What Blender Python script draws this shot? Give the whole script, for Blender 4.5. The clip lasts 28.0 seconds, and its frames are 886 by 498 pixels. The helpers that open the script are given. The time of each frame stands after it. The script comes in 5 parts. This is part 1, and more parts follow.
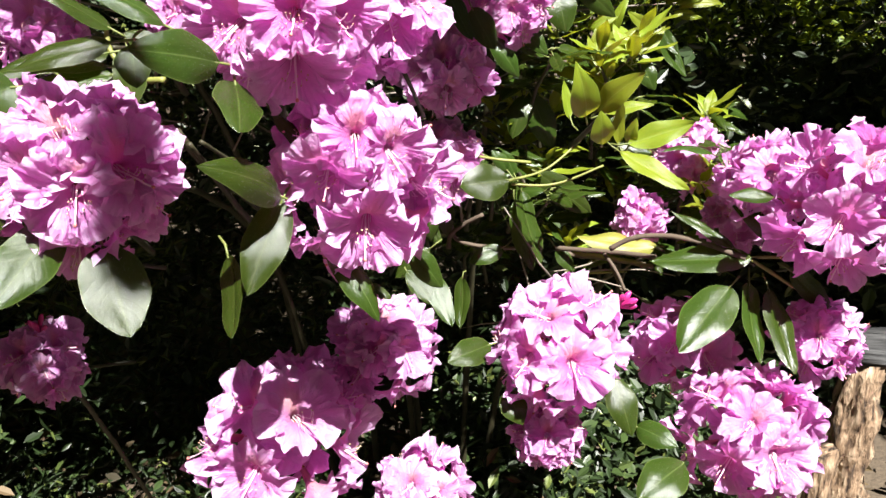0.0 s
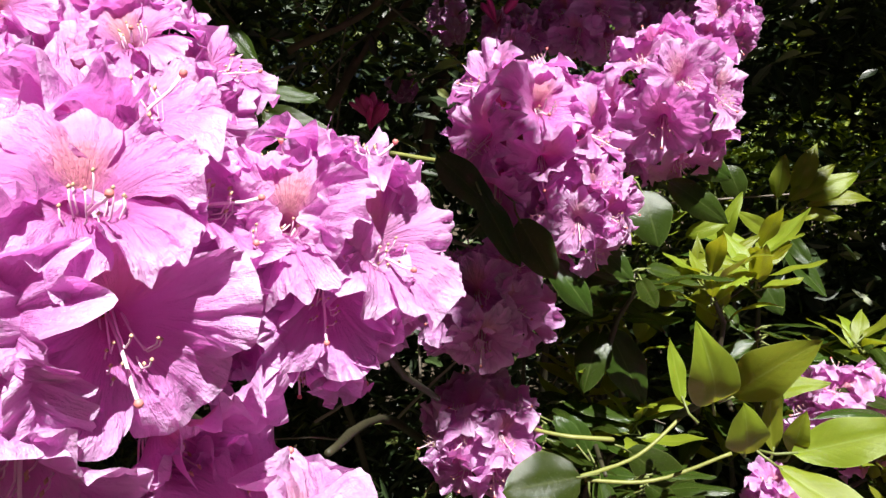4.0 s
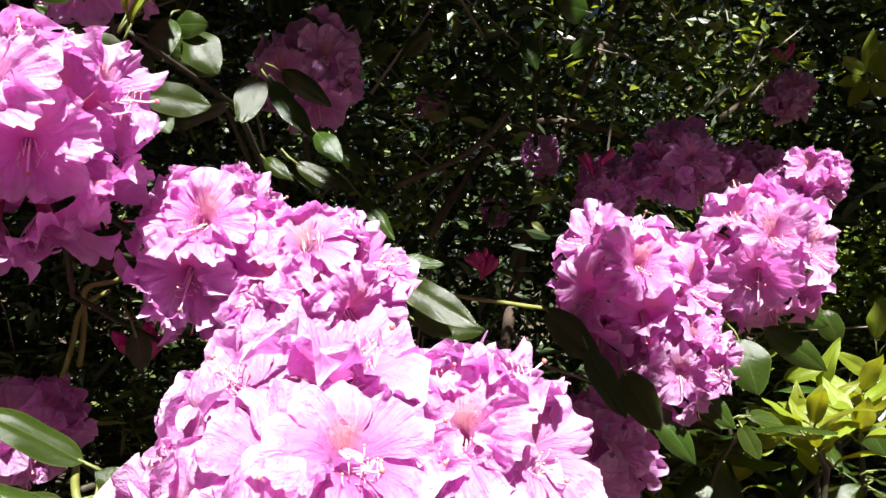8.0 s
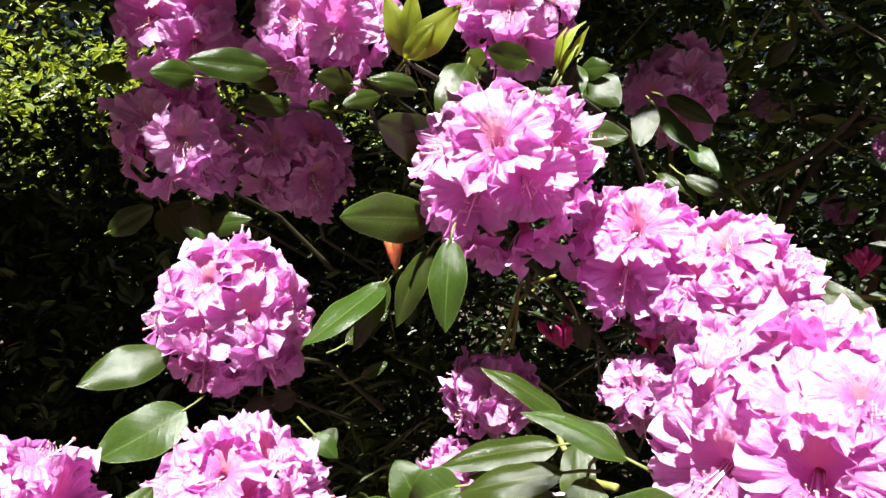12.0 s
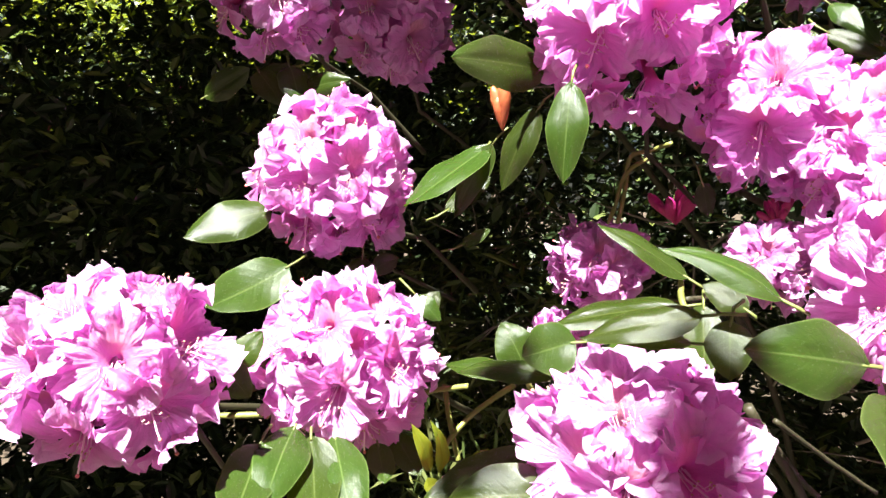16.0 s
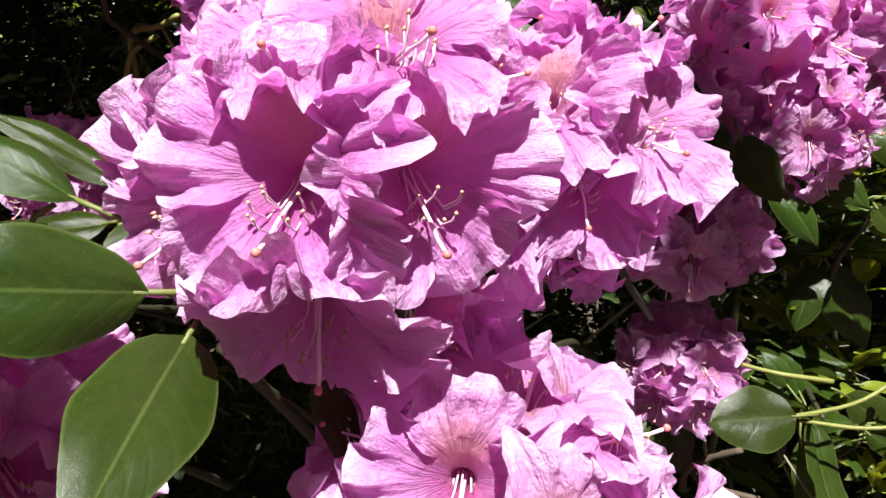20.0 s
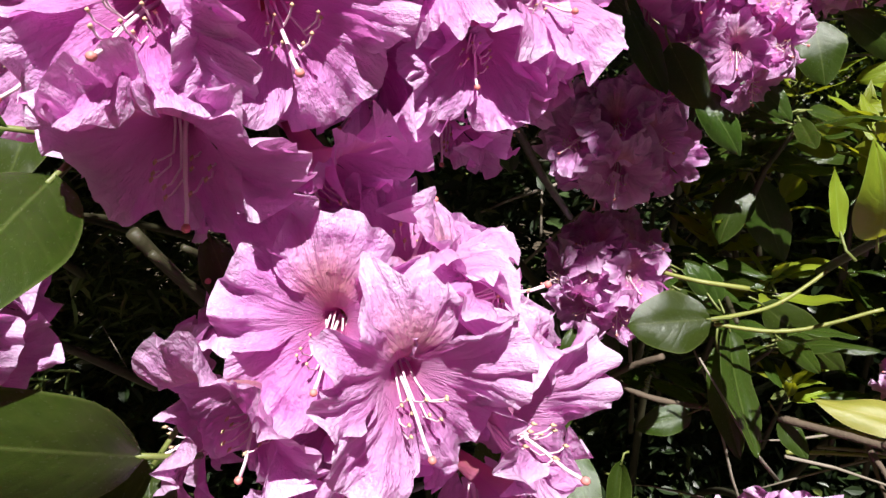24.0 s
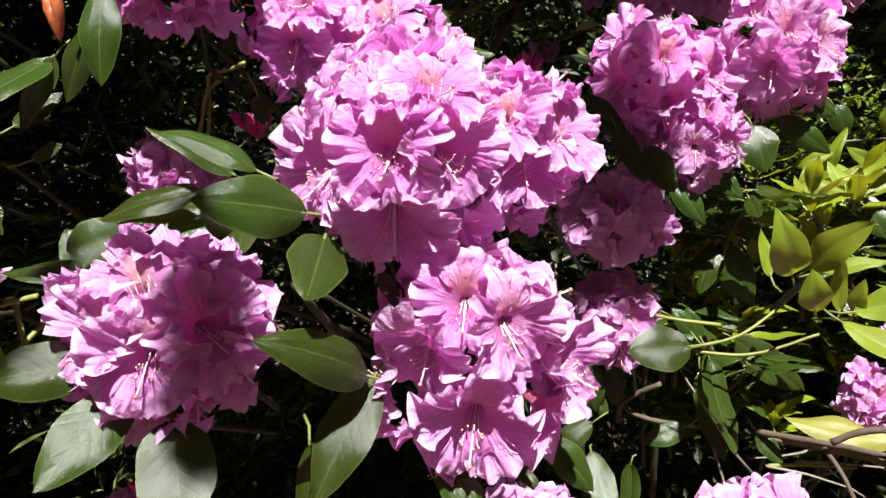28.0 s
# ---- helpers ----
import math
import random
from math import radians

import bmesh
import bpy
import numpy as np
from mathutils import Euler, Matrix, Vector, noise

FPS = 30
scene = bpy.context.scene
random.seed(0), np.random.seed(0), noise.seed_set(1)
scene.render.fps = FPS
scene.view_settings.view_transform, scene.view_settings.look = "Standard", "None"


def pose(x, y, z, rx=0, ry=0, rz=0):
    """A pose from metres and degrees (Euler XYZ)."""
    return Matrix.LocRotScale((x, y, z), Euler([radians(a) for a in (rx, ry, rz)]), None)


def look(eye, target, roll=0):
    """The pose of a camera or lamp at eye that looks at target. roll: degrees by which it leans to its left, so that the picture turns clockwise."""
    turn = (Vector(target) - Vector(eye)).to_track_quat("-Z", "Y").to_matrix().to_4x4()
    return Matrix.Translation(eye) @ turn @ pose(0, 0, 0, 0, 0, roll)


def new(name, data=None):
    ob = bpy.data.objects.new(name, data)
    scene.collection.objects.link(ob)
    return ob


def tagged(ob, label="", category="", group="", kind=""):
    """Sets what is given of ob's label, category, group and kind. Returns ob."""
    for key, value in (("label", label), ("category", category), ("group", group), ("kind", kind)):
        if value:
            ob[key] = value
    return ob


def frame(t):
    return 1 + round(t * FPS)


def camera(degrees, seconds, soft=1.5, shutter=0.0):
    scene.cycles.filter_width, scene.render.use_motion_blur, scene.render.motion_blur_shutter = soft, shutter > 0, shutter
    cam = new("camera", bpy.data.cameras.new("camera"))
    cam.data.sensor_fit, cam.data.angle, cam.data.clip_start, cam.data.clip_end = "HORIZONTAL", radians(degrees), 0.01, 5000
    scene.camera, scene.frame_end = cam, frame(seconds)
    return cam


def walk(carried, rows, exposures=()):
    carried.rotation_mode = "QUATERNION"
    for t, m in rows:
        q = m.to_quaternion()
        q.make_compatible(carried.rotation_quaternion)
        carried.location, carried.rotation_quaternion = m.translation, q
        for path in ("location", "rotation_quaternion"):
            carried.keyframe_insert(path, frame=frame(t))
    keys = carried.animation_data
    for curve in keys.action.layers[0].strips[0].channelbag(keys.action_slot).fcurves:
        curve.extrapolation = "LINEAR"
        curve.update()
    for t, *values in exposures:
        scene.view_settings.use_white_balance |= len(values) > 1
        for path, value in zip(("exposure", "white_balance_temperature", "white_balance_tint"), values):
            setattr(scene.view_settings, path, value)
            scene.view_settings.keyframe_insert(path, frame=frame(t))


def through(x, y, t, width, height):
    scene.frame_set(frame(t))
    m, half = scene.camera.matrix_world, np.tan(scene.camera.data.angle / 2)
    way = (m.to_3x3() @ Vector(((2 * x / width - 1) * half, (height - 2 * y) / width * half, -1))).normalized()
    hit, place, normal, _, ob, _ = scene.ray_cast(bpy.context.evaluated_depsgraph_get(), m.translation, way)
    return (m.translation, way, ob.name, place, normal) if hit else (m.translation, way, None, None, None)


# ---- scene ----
# ---- the camera and its walk ----
cam = camera(64.2, 28.0, soft=1.45)
ROWS = [
    (0.0, -0.0078, -0.0001, 1.4083, 71.54, -0.02, -0.39),
    (0.5, 0.0274, 0.0600, 1.4130, 72.63, -0.08, 1.24),
    (1.0, 0.0634, 0.1135, 1.4301, 74.26, 1.61, 3.23),
    (1.5, 0.0447, 0.1341, 1.4354, 77.15, 0.04, 3.01),
    (2.0, 0.0509, 0.1435, 1.4515, 78.31, 0.58, 4.32),
    (2.5, 0.0552, 0.1788, 1.4532, 81.73, 0.61, 3.81),
    (3.0, 0.0452, 0.2507, 1.4406, 84.74, 0.66, 2.65),
    (3.5, 0.0333, 0.3052, 1.4414, 85.08, 0.93, 3.93),
    (5.5, -0.0081, 0.3591, 1.4627, 85.34, 0.31, 5.60),
    (6.0, -0.0102, 0.3429, 1.4766, 87.03, 0.39, 5.64),
    (6.5, 0.0001, 0.3286, 1.4837, 89.09, 0.50, 6.84),
    (7.0, 0.0031, 0.3066, 1.4938, 90.43, 0.83, 8.32),
    (7.5, -0.0023, 0.2911, 1.4947, 91.66, 0.96, 9.64),
    (8.0, -0.0057, 0.2719, 1.5025, 92.34, 0.18, 10.78),
    (8.5, -0.0029, 0.2483, 1.5048, 92.99, 0.44, 13.06),
    (9.0, -0.0127, 0.2235, 1.5042, 93.11, 0.18, 16.35),
    (9.5, -0.0250, 0.2054, 1.5036, 93.03, 0.06, 20.23),
    (10.0, -0.0294, 0.1912, 1.5035, 93.23, 0.02, 23.48),
    (10.5, -0.0391, 0.1775, 1.4992, 93.26, 0.45, 26.24),
    (11.0, -0.0576, 0.1613, 1.5028, 93.42, 0.62, 28.02),
    (11.5, -0.0596, 0.1510, 1.4993, 93.58, 0.98, 31.54),
    (12.0, -0.0657, 0.1305, 1.4988, 92.84, 0.69, 33.24),
    (12.5, -0.0768, 0.1092, 1.4961, 92.43, 0.20, 34.56),
    (14.5, -0.0987, 0.1005, 1.4807, 92.61, -0.06, 40.43),
    (15.0, -0.1088, 0.0987, 1.4662, 91.61, -0.34, 40.19),
    (15.5, -0.1069, 0.1122, 1.4589, 88.77, 0.21, 39.53),
    (16.0, -0.1098, 0.1386, 1.4470, 86.43, -0.27, 38.97),
    (16.5, -0.1110, 0.1651, 1.4474, 84.22, 0.18, 36.48),
    (17.0, -0.1109, 0.1948, 1.4434, 83.73, 0.38, 34.26),
    (17.5, -0.1126, 0.2302, 1.4319, 83.65, 0.19, 31.76),
    (18.0, -0.1083, 0.2566, 1.4251, 83.08, -0.05, 28.87),
    (18.5, -0.0910, 0.2820, 1.4225, 82.45, -0.20, 25.50),
    (19.0, -0.0657, 0.2986, 1.4268, 81.42, 0.08, 23.03),
    (19.5, -0.0336, 0.3180, 1.4251, 80.76, 0.22, 19.65),
    (20.0, -0.0163, 0.3384, 1.4210, 80.53, 0.49, 17.75),
    (20.5, -0.0206, 0.3584, 1.4180, 80.48, 0.34, 17.66),
    (21.0, -0.0243, 0.3767, 1.4175, 80.26, 0.32, 17.20),
    (21.5, -0.0251, 0.3936, 1.4122, 80.18, 0.03, 17.54),
    (22.0, -0.0098, 0.3945, 1.4015, 78.76, 0.05, 17.67),
    (22.5, 0.0017, 0.3724, 1.3957, 78.22, 0.54, 18.61),
    (24.5, 0.0111, 0.3243, 1.3931, 74.72, -1.06, 13.92),
    (25.0, 0.0144, 0.2958, 1.3871, 74.13, -0.74, 14.33),
    (25.5, 0.0155, 0.2704, 1.3841, 73.44, -1.05, 14.75),
    (26.0, 0.0276, 0.2419, 1.3898, 73.63, -1.16, 15.46),
    (26.5, 0.0228, 0.2036, 1.3976, 75.15, -1.68, 15.43),
    (27.0, 0.0274, 0.1725, 1.3968, 77.66, -0.77, 15.14),
    (27.5, 0.0255, 0.1448, 1.4014, 80.49, -0.23, 14.79),
    (28.0, 0.0248, 0.1291, 1.4065, 82.61, 0.99, 15.17),
]
walk(cam, [(t, pose(x, y, z, rx, ry, rz)) for t, x, y, z, rx, ry, rz in ROWS],
     [(0.0, 1.85), (2.0, 1.5), (3.5, 1.42), (6.0, 0.9), (7.0, 1.38), (8.0, 1.75), (9.0, 1.85), (11.0, 1.95), (15.0, 2.46), (16.0, 2.6), (17.0, 2.3), (18.0, 2.1), (19.0, 1.5), (20.0, 1.24), (22.0, 1.12), (25.0, 1.26), (27.0, 1.4), (28.0, 1.4)])

# ---- light ----
SUN = Vector((0.191, -0.526, 0.829)).normalized()
world = bpy.data.worlds.new("sky")
scene.world = world
world.use_nodes = True
wn = world.node_tree.nodes
sky = wn.new("ShaderNodeTexSky")
sky.sky_type = "NISHITA"
sky.sun_disc = False
sky.sun_elevation = math.asin(SUN.z)
sky.sun_rotation = math.atan2(SUN.x, SUN.y)
world.node_tree.links.new(sky.outputs[0], wn["Background"].inputs[0])
wn["Background"].inputs[1].default_value = 0.004
lamp = bpy.data.lights.new("sun", "SUN")
lamp.energy, lamp.angle, lamp.color = 5.0, radians(0.5), (1.0, 0.97, 0.94)
sun = new("sun", lamp)
sun.matrix_world = look(SUN * 30, (0, 0, 0))


# ---- materials ----
class Nodes:
    """A node material with short ways to add nodes."""

    def __init__(self, name):
        self.mat = bpy.data.materials.new(name)
        self.mat.use_nodes = True
        self.tree = self.mat.node_tree
        self.bsdf = self.tree.nodes["Principled BSDF"]
        self.out = self.tree.nodes["Material Output"]

    def add(self, kind, **inputs):
        n = self.tree.nodes.new("ShaderNode" + kind)
        for k, v in inputs.items():
            self.put(n, k.replace("_", " "), v)
        return n

    def put(self, n, key, v):
        sock = n.inputs[int(key)] if key.isdigit() else n.inputs[key]
        if isinstance(v, bpy.types.NodeSocket):
            self.tree.links.new(v, sock)
        else:
            sock.default_value = v

    def math(self, op, a, b=0.0, c=0.0):
        n = self.tree.nodes.new("ShaderNodeMath")
        n.operation = op
        for i, v in enumerate((a, b, c)):
            self.put(n, str(i), v)
        return n.outputs[0]

    def mix(self, f, a, b, blend="MIX"):
        n = self.tree.nodes.new("ShaderNodeMix")
        n.data_type, n.blend_type = "RGBA", blend
        for k, v in ((0, f), (6, a), (7, b)):
            self.put(n, str(k), v)
        return n.outputs[2]

    def ramp(self, f, stops):
        n = self.tree.nodes.new("ShaderNodeValToRGB")
        self.put(n, "0", f)
        e = n.color_ramp.elements
        while len(e) < len(stops):
            e.new(0.5)
        for el, (p, col) in zip(e, stops):
            el.position, el.color = p, (*col, 1) if len(col) == 3 else col
        return n.outputs[0]

    def noise(self, scale, detail=3.0, vec=None, rough=0.55):
        n = self.add("TexNoise", Scale=scale, Detail=detail, Roughness=rough)
        if vec is not None:
            self.put(n, "Vector", vec)
        return n.outputs[0]

    def uv(self):
        n = self.tree.nodes.new("ShaderNodeSeparateXYZ")
        t = self.tree.nodes.new("ShaderNodeTexCoord")
        self.put(n, "0", t.outputs["UV"])
        return n.outputs[0], n.outputs[1], t.outputs["UV"]

    def obj(self):
        return self.add("TexCoord").outputs["Object"]

    def rand(self):
        return self.add("ObjectInfo").outputs["Random"]

    def island(self):
        return self.add("NewGeometry").outputs["Random Per Island"]

    def bump(self, height, strength, dist):
        return self.add("Bump", Strength=strength, Distance=dist, Height=height).outputs[0]

    def thin(self, colour, through_colour, amount, rough, normal=None, spec=0.5):
        """A thin sheet: principled front plus light that comes through."""
        self.put(self.bsdf, "Base Color", colour)
        self.put(self.bsdf, "Roughness", rough)
        self.put(self.bsdf, "Specular IOR Level", spec)
        tr = self.add("BsdfTranslucent", Color=through_colour)
        if normal is not None:
            self.put(self.bsdf, "Normal", normal)
            self.put(tr, "Normal", normal)
        mx = self.add("MixShader")
        self.put(mx, "0", amount)
        self.put(mx, "1", self.bsdf.outputs[0])
        self.put(mx, "2", tr.outputs[0])
        self.tree.links.new(mx.outputs[0], self.out.inputs[0])
        return self.mat


def petal_material():
    m = Nodes("petal")
    a, s, uvw = m.uv()
    # a: turn round the flower, 0.5 at the upper lobe; s: 0 at the tube, 1 at the rim
    # Thin margins are paler; light caught on the edges is painted in too.
    body = m.ramp(s, [(0.0, (0.55, 0.10, 0.12)), (0.20, (0.62, 0.14, 0.26)), (0.36, (0.68, 0.185, 0.50)), (0.60, (0.69, 0.205, 0.59)), (0.86, (0.71, 0.265, 0.67)), (1.0, (0.86, 0.55, 0.85))])
    up = m.math("SUBTRACT", 1.0, m.math("MULTIPLY", m.math("ABSOLUTE", m.math("SUBTRACT", a, 0.5)), 7.0))
    up = m.math("MAXIMUM", up, 0.0)
    ring = m.ramp(s, [(0.2, (0.6, 0.6, 0.6)), (0.5, (1, 1, 1)), (0.86, (0, 0, 0))])
    flare = m.math("MULTIPLY", m.math("POWER", up, 0.7), ring)
    spot = m.add("TexVoronoi", Scale=60.0)
    m.put(spot, "Vector", uvw)
    flare = m.math("MULTIPLY", flare, m.math("ADD", 0.75, m.math("MULTIPLY", spot.outputs[0], 0.6)))
    col = m.mix(m.math("MINIMUM", m.math("MULTIPLY", flare, 0.95), 0.72), body, (0.84, 0.38, 0.24, 1))
    vein = m.add("TexWave", Scale=1.0, Distortion=5.0, Detail=3.0)
    vein.bands_direction = "X"
    mp = m.add("Mapping", Vector=uvw, Scale=(26.0, 1.2, 1.0))
    m.put(vein, "Vector", mp.outputs[0])
    col = m.mix(m.math("MULTIPLY", vein.outputs[1], 0.04), col, (0.62, 0.16, 0.46, 1))
    # Pale patches painted in for sun highlights on the petals.
    n = m.ramp(m.noise(75.0, 3.0, m.obj()), [(0.42, (0, 0, 0)), (0.68, (1, 1, 1))])
    col = m.mix(m.math("MULTIPLY", m.math("MULTIPLY", n, s), 0.4), col, (0.82, 0.52, 0.84, 1))
    fold = m.add("Mapping", Vector=uvw, Scale=(95.0, 5.0, 1.0))
    crease = m.noise(1.0, 5.0, fold.outputs[0], 0.62)
    pale = m.ramp(crease, [(0.45, (0, 0, 0)), (0.72, (1, 1, 1))])
    col = m.mix(m.math("MULTIPLY", m.math("MULTIPLY", pale, s), 0.30), col, (0.88, 0.64, 0.88, 1))
    r = m.rand()
    hsv = m.add("HueSaturation", Color=col)
    wash = m.ramp(m.noise(34.0, 3.0, m.obj()), [(0.40, (0, 0, 0)), (0.66, (1, 1, 1))])
    m.put(hsv, "Color", m.mix(m.math("MULTIPLY", m.math("MULTIPLY", wash, s), 0.5), col, (0.84, 0.59, 0.86, 1)))
    m.put(hsv, "Saturation", m.math("ADD", 0.86, m.math("MULTIPLY", r, 0.28)))
    m.put(hsv, "Value", m.math("ADD", 0.92, m.math("MULTIPLY", r, 0.12)))
    thr = m.mix(0.75, hsv.outputs[0], (0.88, 0.20, 0.69, 1))
    h = m.math("ADD", m.math("MULTIPLY", crease, 1.0), m.math("MULTIPLY", m.noise(190.0, 4.0, m.obj()), 1.0))
    front = m.mix(m.math("MULTIPLY", s, 0.20), hsv.outputs[0], (0.90, 0.74, 0.95, 1))
    return m.thin(front, thr, 0.46, 0.33, m.bump(h, 0.9, 0.0028), 0.6)


def leaf_material(name, lo, hi, through, amount, rough, rib, spec=0.5):
    m = Nodes(name)
    u, v, uvw = m.uv()
    big = m.noise(18.0, 3.0, m.obj())
    col = m.mix(big, (*lo, 1), (*hi, 1))
    off = m.math("ABSOLUTE", m.math("SUBTRACT", v, 0.5))
    line = m.math("SUBTRACT", 1.0, m.math("MINIMUM", m.math("MULTIPLY", off, 38.0), 1.0))
    w = m.add("TexWave", Scale=1.0, Distortion=1.2, Detail=1.0)
    slant = m.math("SUBTRACT", u, m.math("MULTIPLY", off, 0.55))
    comb = m.add("CombineXYZ", X=m.math("MULTIPLY", slant, 2.6), Y=m.math("MULTIPLY", v, 0.6))
    m.put(w, "Vector", comb.outputs[0])
    side = m.math("POWER", w.outputs[1], 6.0)
    col = m.mix(m.math("MULTIPLY", side, 0.035), col, (*rib, 1))
    col = m.mix(m.math("MULTIPLY", line, 0.55), col, (*rib, 1))
    rim = m.ramp(off, [(0.465, (0, 0, 0)), (0.49, (1, 1, 1))])
    col = m.mix(m.math("MULTIPLY", rim, 0.45), col, (*rib, 1))
    mott = m.ramp(m.noise(70.0, 4.0, m.obj(), 0.65), [(0.4, (0, 0, 0)), (0.7, (1, 1, 1))])
    col = m.mix(m.math("MULTIPLY", mott, 0.35), col, tuple(0.55 * v for v in lo) + (1,))
    hsv = m.add("HueSaturation", Color=col)
    r = m.rand()
    m.put(hsv, "Hue", m.math("ADD", 0.485, m.math("MULTIPLY", r, 0.03)))
    m.put(hsv, "Value", m.math("ADD", 0.75, m.math("MULTIPLY", r, 0.5)))
    blot = m.ramp(m.noise(55.0, 4.0, m.obj()), [(0.62, (0, 0, 0)), (0.72, (1, 1, 1))])
    fin = m.mix(m.math("MULTIPLY", blot, 0.12), hsv.outputs[0], (0.14, 0.10, 0.04, 1))
    h = m.math("ADD", m.math("MULTIPLY", side, -0.2), m.math("MULTIPLY", m.noise(160.0, 3.0, m.obj()), 0.5))
    rg = m.math("ADD", rough - 0.08, m.math("MULTIPLY", m.noise(30.0, 2.0, m.obj()), 0.16))
    return m.thin(fin, (*through, 1), amount, rg, m.bump(h, 0.35, 0.0012), spec)


def plain_material(name, lo, hi, scale, rough, bump=0.4, dist=0.002):
    m = Nodes(name)
    n = m.noise(scale, 5.0, m.obj())
    m.put(m.bsdf, "Base Color", m.mix(n, (*lo, 1), (*hi, 1)))
    m.put(m.bsdf, "Roughness", rough)
    m.put(m.bsdf, "Normal", m.bump(m.noise(scale * 3, 4.0, m.obj()), bump, dist))
    return m.mat


def scatter_material(name, stops, through, amount, rough):
    """Leaves joined in one mesh, each of its own shade."""
    m = Nodes(name)
    col = m.ramp(m.island(), stops)
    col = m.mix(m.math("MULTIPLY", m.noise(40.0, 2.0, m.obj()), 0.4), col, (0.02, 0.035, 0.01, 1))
    return m.thin(col, (*through, 1), amount, rough, None, 0.45)


PETAL = petal_material()
LEAF = leaf_material("mature_leaf", (0.014, 0.031, 0.004), (0.036, 0.060, 0.008), (0.20, 0.29, 0.02), 0.14, 0.25, (0.11, 0.15, 0.04), 0.40)
NEW_LEAF = leaf_material("young_leaf", (0.15, 0.20, 0.014), (0.23, 0.28, 0.020), (0.42, 0.44, 0.015), 0.38, 0.36, (0.34, 0.42, 0.10))
YELLOW_LEAF = leaf_material("yellowing_leaf", (0.20, 0.25, 0.04), (0.42, 0.40, 0.08), (0.5, 0.5, 0.05), 0.3, 0.4, (0.6, 0.55, 0.2))
STEM = plain_material("green_stem", (0.13, 0.16, 0.03), (0.24, 0.24, 0.06), 60.0, 0.5)
STALK = plain_material("leaf_stalk", (0.10, 0.13, 0.03), (0.17, 0.19, 0.05), 60.0, 0.5)
WOODY = plain_material("woody_stem", (0.020, 0.020, 0.008), (0.045, 0.038, 0.016), 60.0, 0.6)
# Bare grey wood, lightened: sun on the thicket twigs is partly painted in.
GREY_TWIG = plain_material("dead_twig", (0.12, 0.10, 0.075), (0.30, 0.26, 0.21), 70.0, 0.7, 0.6)
BARK = plain_material("twig_bark", (0.05, 0.035, 0.022), (0.13, 0.095, 0.065), 70.0, 0.8, 0.7)
FILAMENT = plain_material("filament", (0.80, 0.55, 0.66), (0.90, 0.78, 0.82), 50.0, 0.45, 0.1)
ANTHER = plain_material("anther", (0.46, 0.29, 0.15), (0.68, 0.50, 0.32), 200.0, 0.7, 0.2)
STIGMA = plain_material("stigma", (0.60, 0.14, 0.14), (0.72, 0.28, 0.24), 200.0, 0.5, 0.2)
PEDICEL = plain_material("pedicel", (0.42, 0.10, 0.06), (0.40, 0.28, 0.08), 80.0, 0.5, 0.2)
# Crimson of the buds, darkened so that their shade is in the colour.
BUD = plain_material("flower_bud", (0.30, 0.008, 0.09), (0.55, 0.04, 0.24), 90.0, 0.45, 0.3)
SCALE = plain_material("bud_scale", (0.30, 0.03, 0.015), (0.46, 0.17, 0.05), 90.0, 0.5, 0.3)


def part(name, data, material, parent, label=""):
    """One mesh object under a thing or a part; data is a bmesh or a ready mesh."""
    if isinstance(data, bmesh.types.BMesh):
        me = bpy.data.meshes.new(name)
        data.to_mesh(me)
        data.free()
        for p in me.polygons:
            p.use_smooth = True
        data = me
    if material is not None and not data.materials:
        data.materials.append(material)
    ob = new(name, data)
    if parent is not None:
        ob.parent = parent
    if label:
        ob["label"] = label
    return ob


def mesh_of(name, verts, faces, mats, uvs=None, index=None):
    me = bpy.data.meshes.new(name)
    me.from_pydata([tuple(v) for v in verts], [], faces)
    for m in mats:
        me.materials.append(m)
    me.polygons.foreach_set("use_smooth", [True] * len(me.polygons))
    if index is not None:
        me.polygons.foreach_set("material_index", index)
    if uvs is not None:
        lay = me.uv_layers.new(name="UVMap")
        li = np.empty(len(me.loops), dtype=np.int32)
        me.loops.foreach_get("vertex_index", li)
        lay.data.foreach_set("uv", np.asarray(uvs, dtype=np.float32)[li].ravel())
    me.update()
    return me


def tube(points, radii, sides=6):
    """Vertices and faces of a tapered tube along points, with closed ends."""
    vs, fs = [], []
    pts = [Vector(p) for p in points]
    side = None
    for i, p in enumerate(pts):
        d = (pts[min(i + 1, len(pts) - 1)] - pts[max(i - 1, 0)]).normalized()
        if side is None:
            side = d.orthogonal().normalized()
        side = (side - d * side.dot(d)).normalized()
        up = d.cross(side)
        for k in range(sides):
            a = 2 * math.pi * k / sides
            vs.append(p + (side * math.cos(a) + up * math.sin(a)) * radii[i])
        if i:
            b = (i - 1) * sides
            fs += [(b + k, b + (k + 1) % sides, b + sides + (k + 1) % sides, b + sides + k) for k in range(sides)]
    fs.append(tuple(range(sides))[::-1])
    fs.append(tuple(range(len(vs) - sides, len(vs))))
    return vs, fs


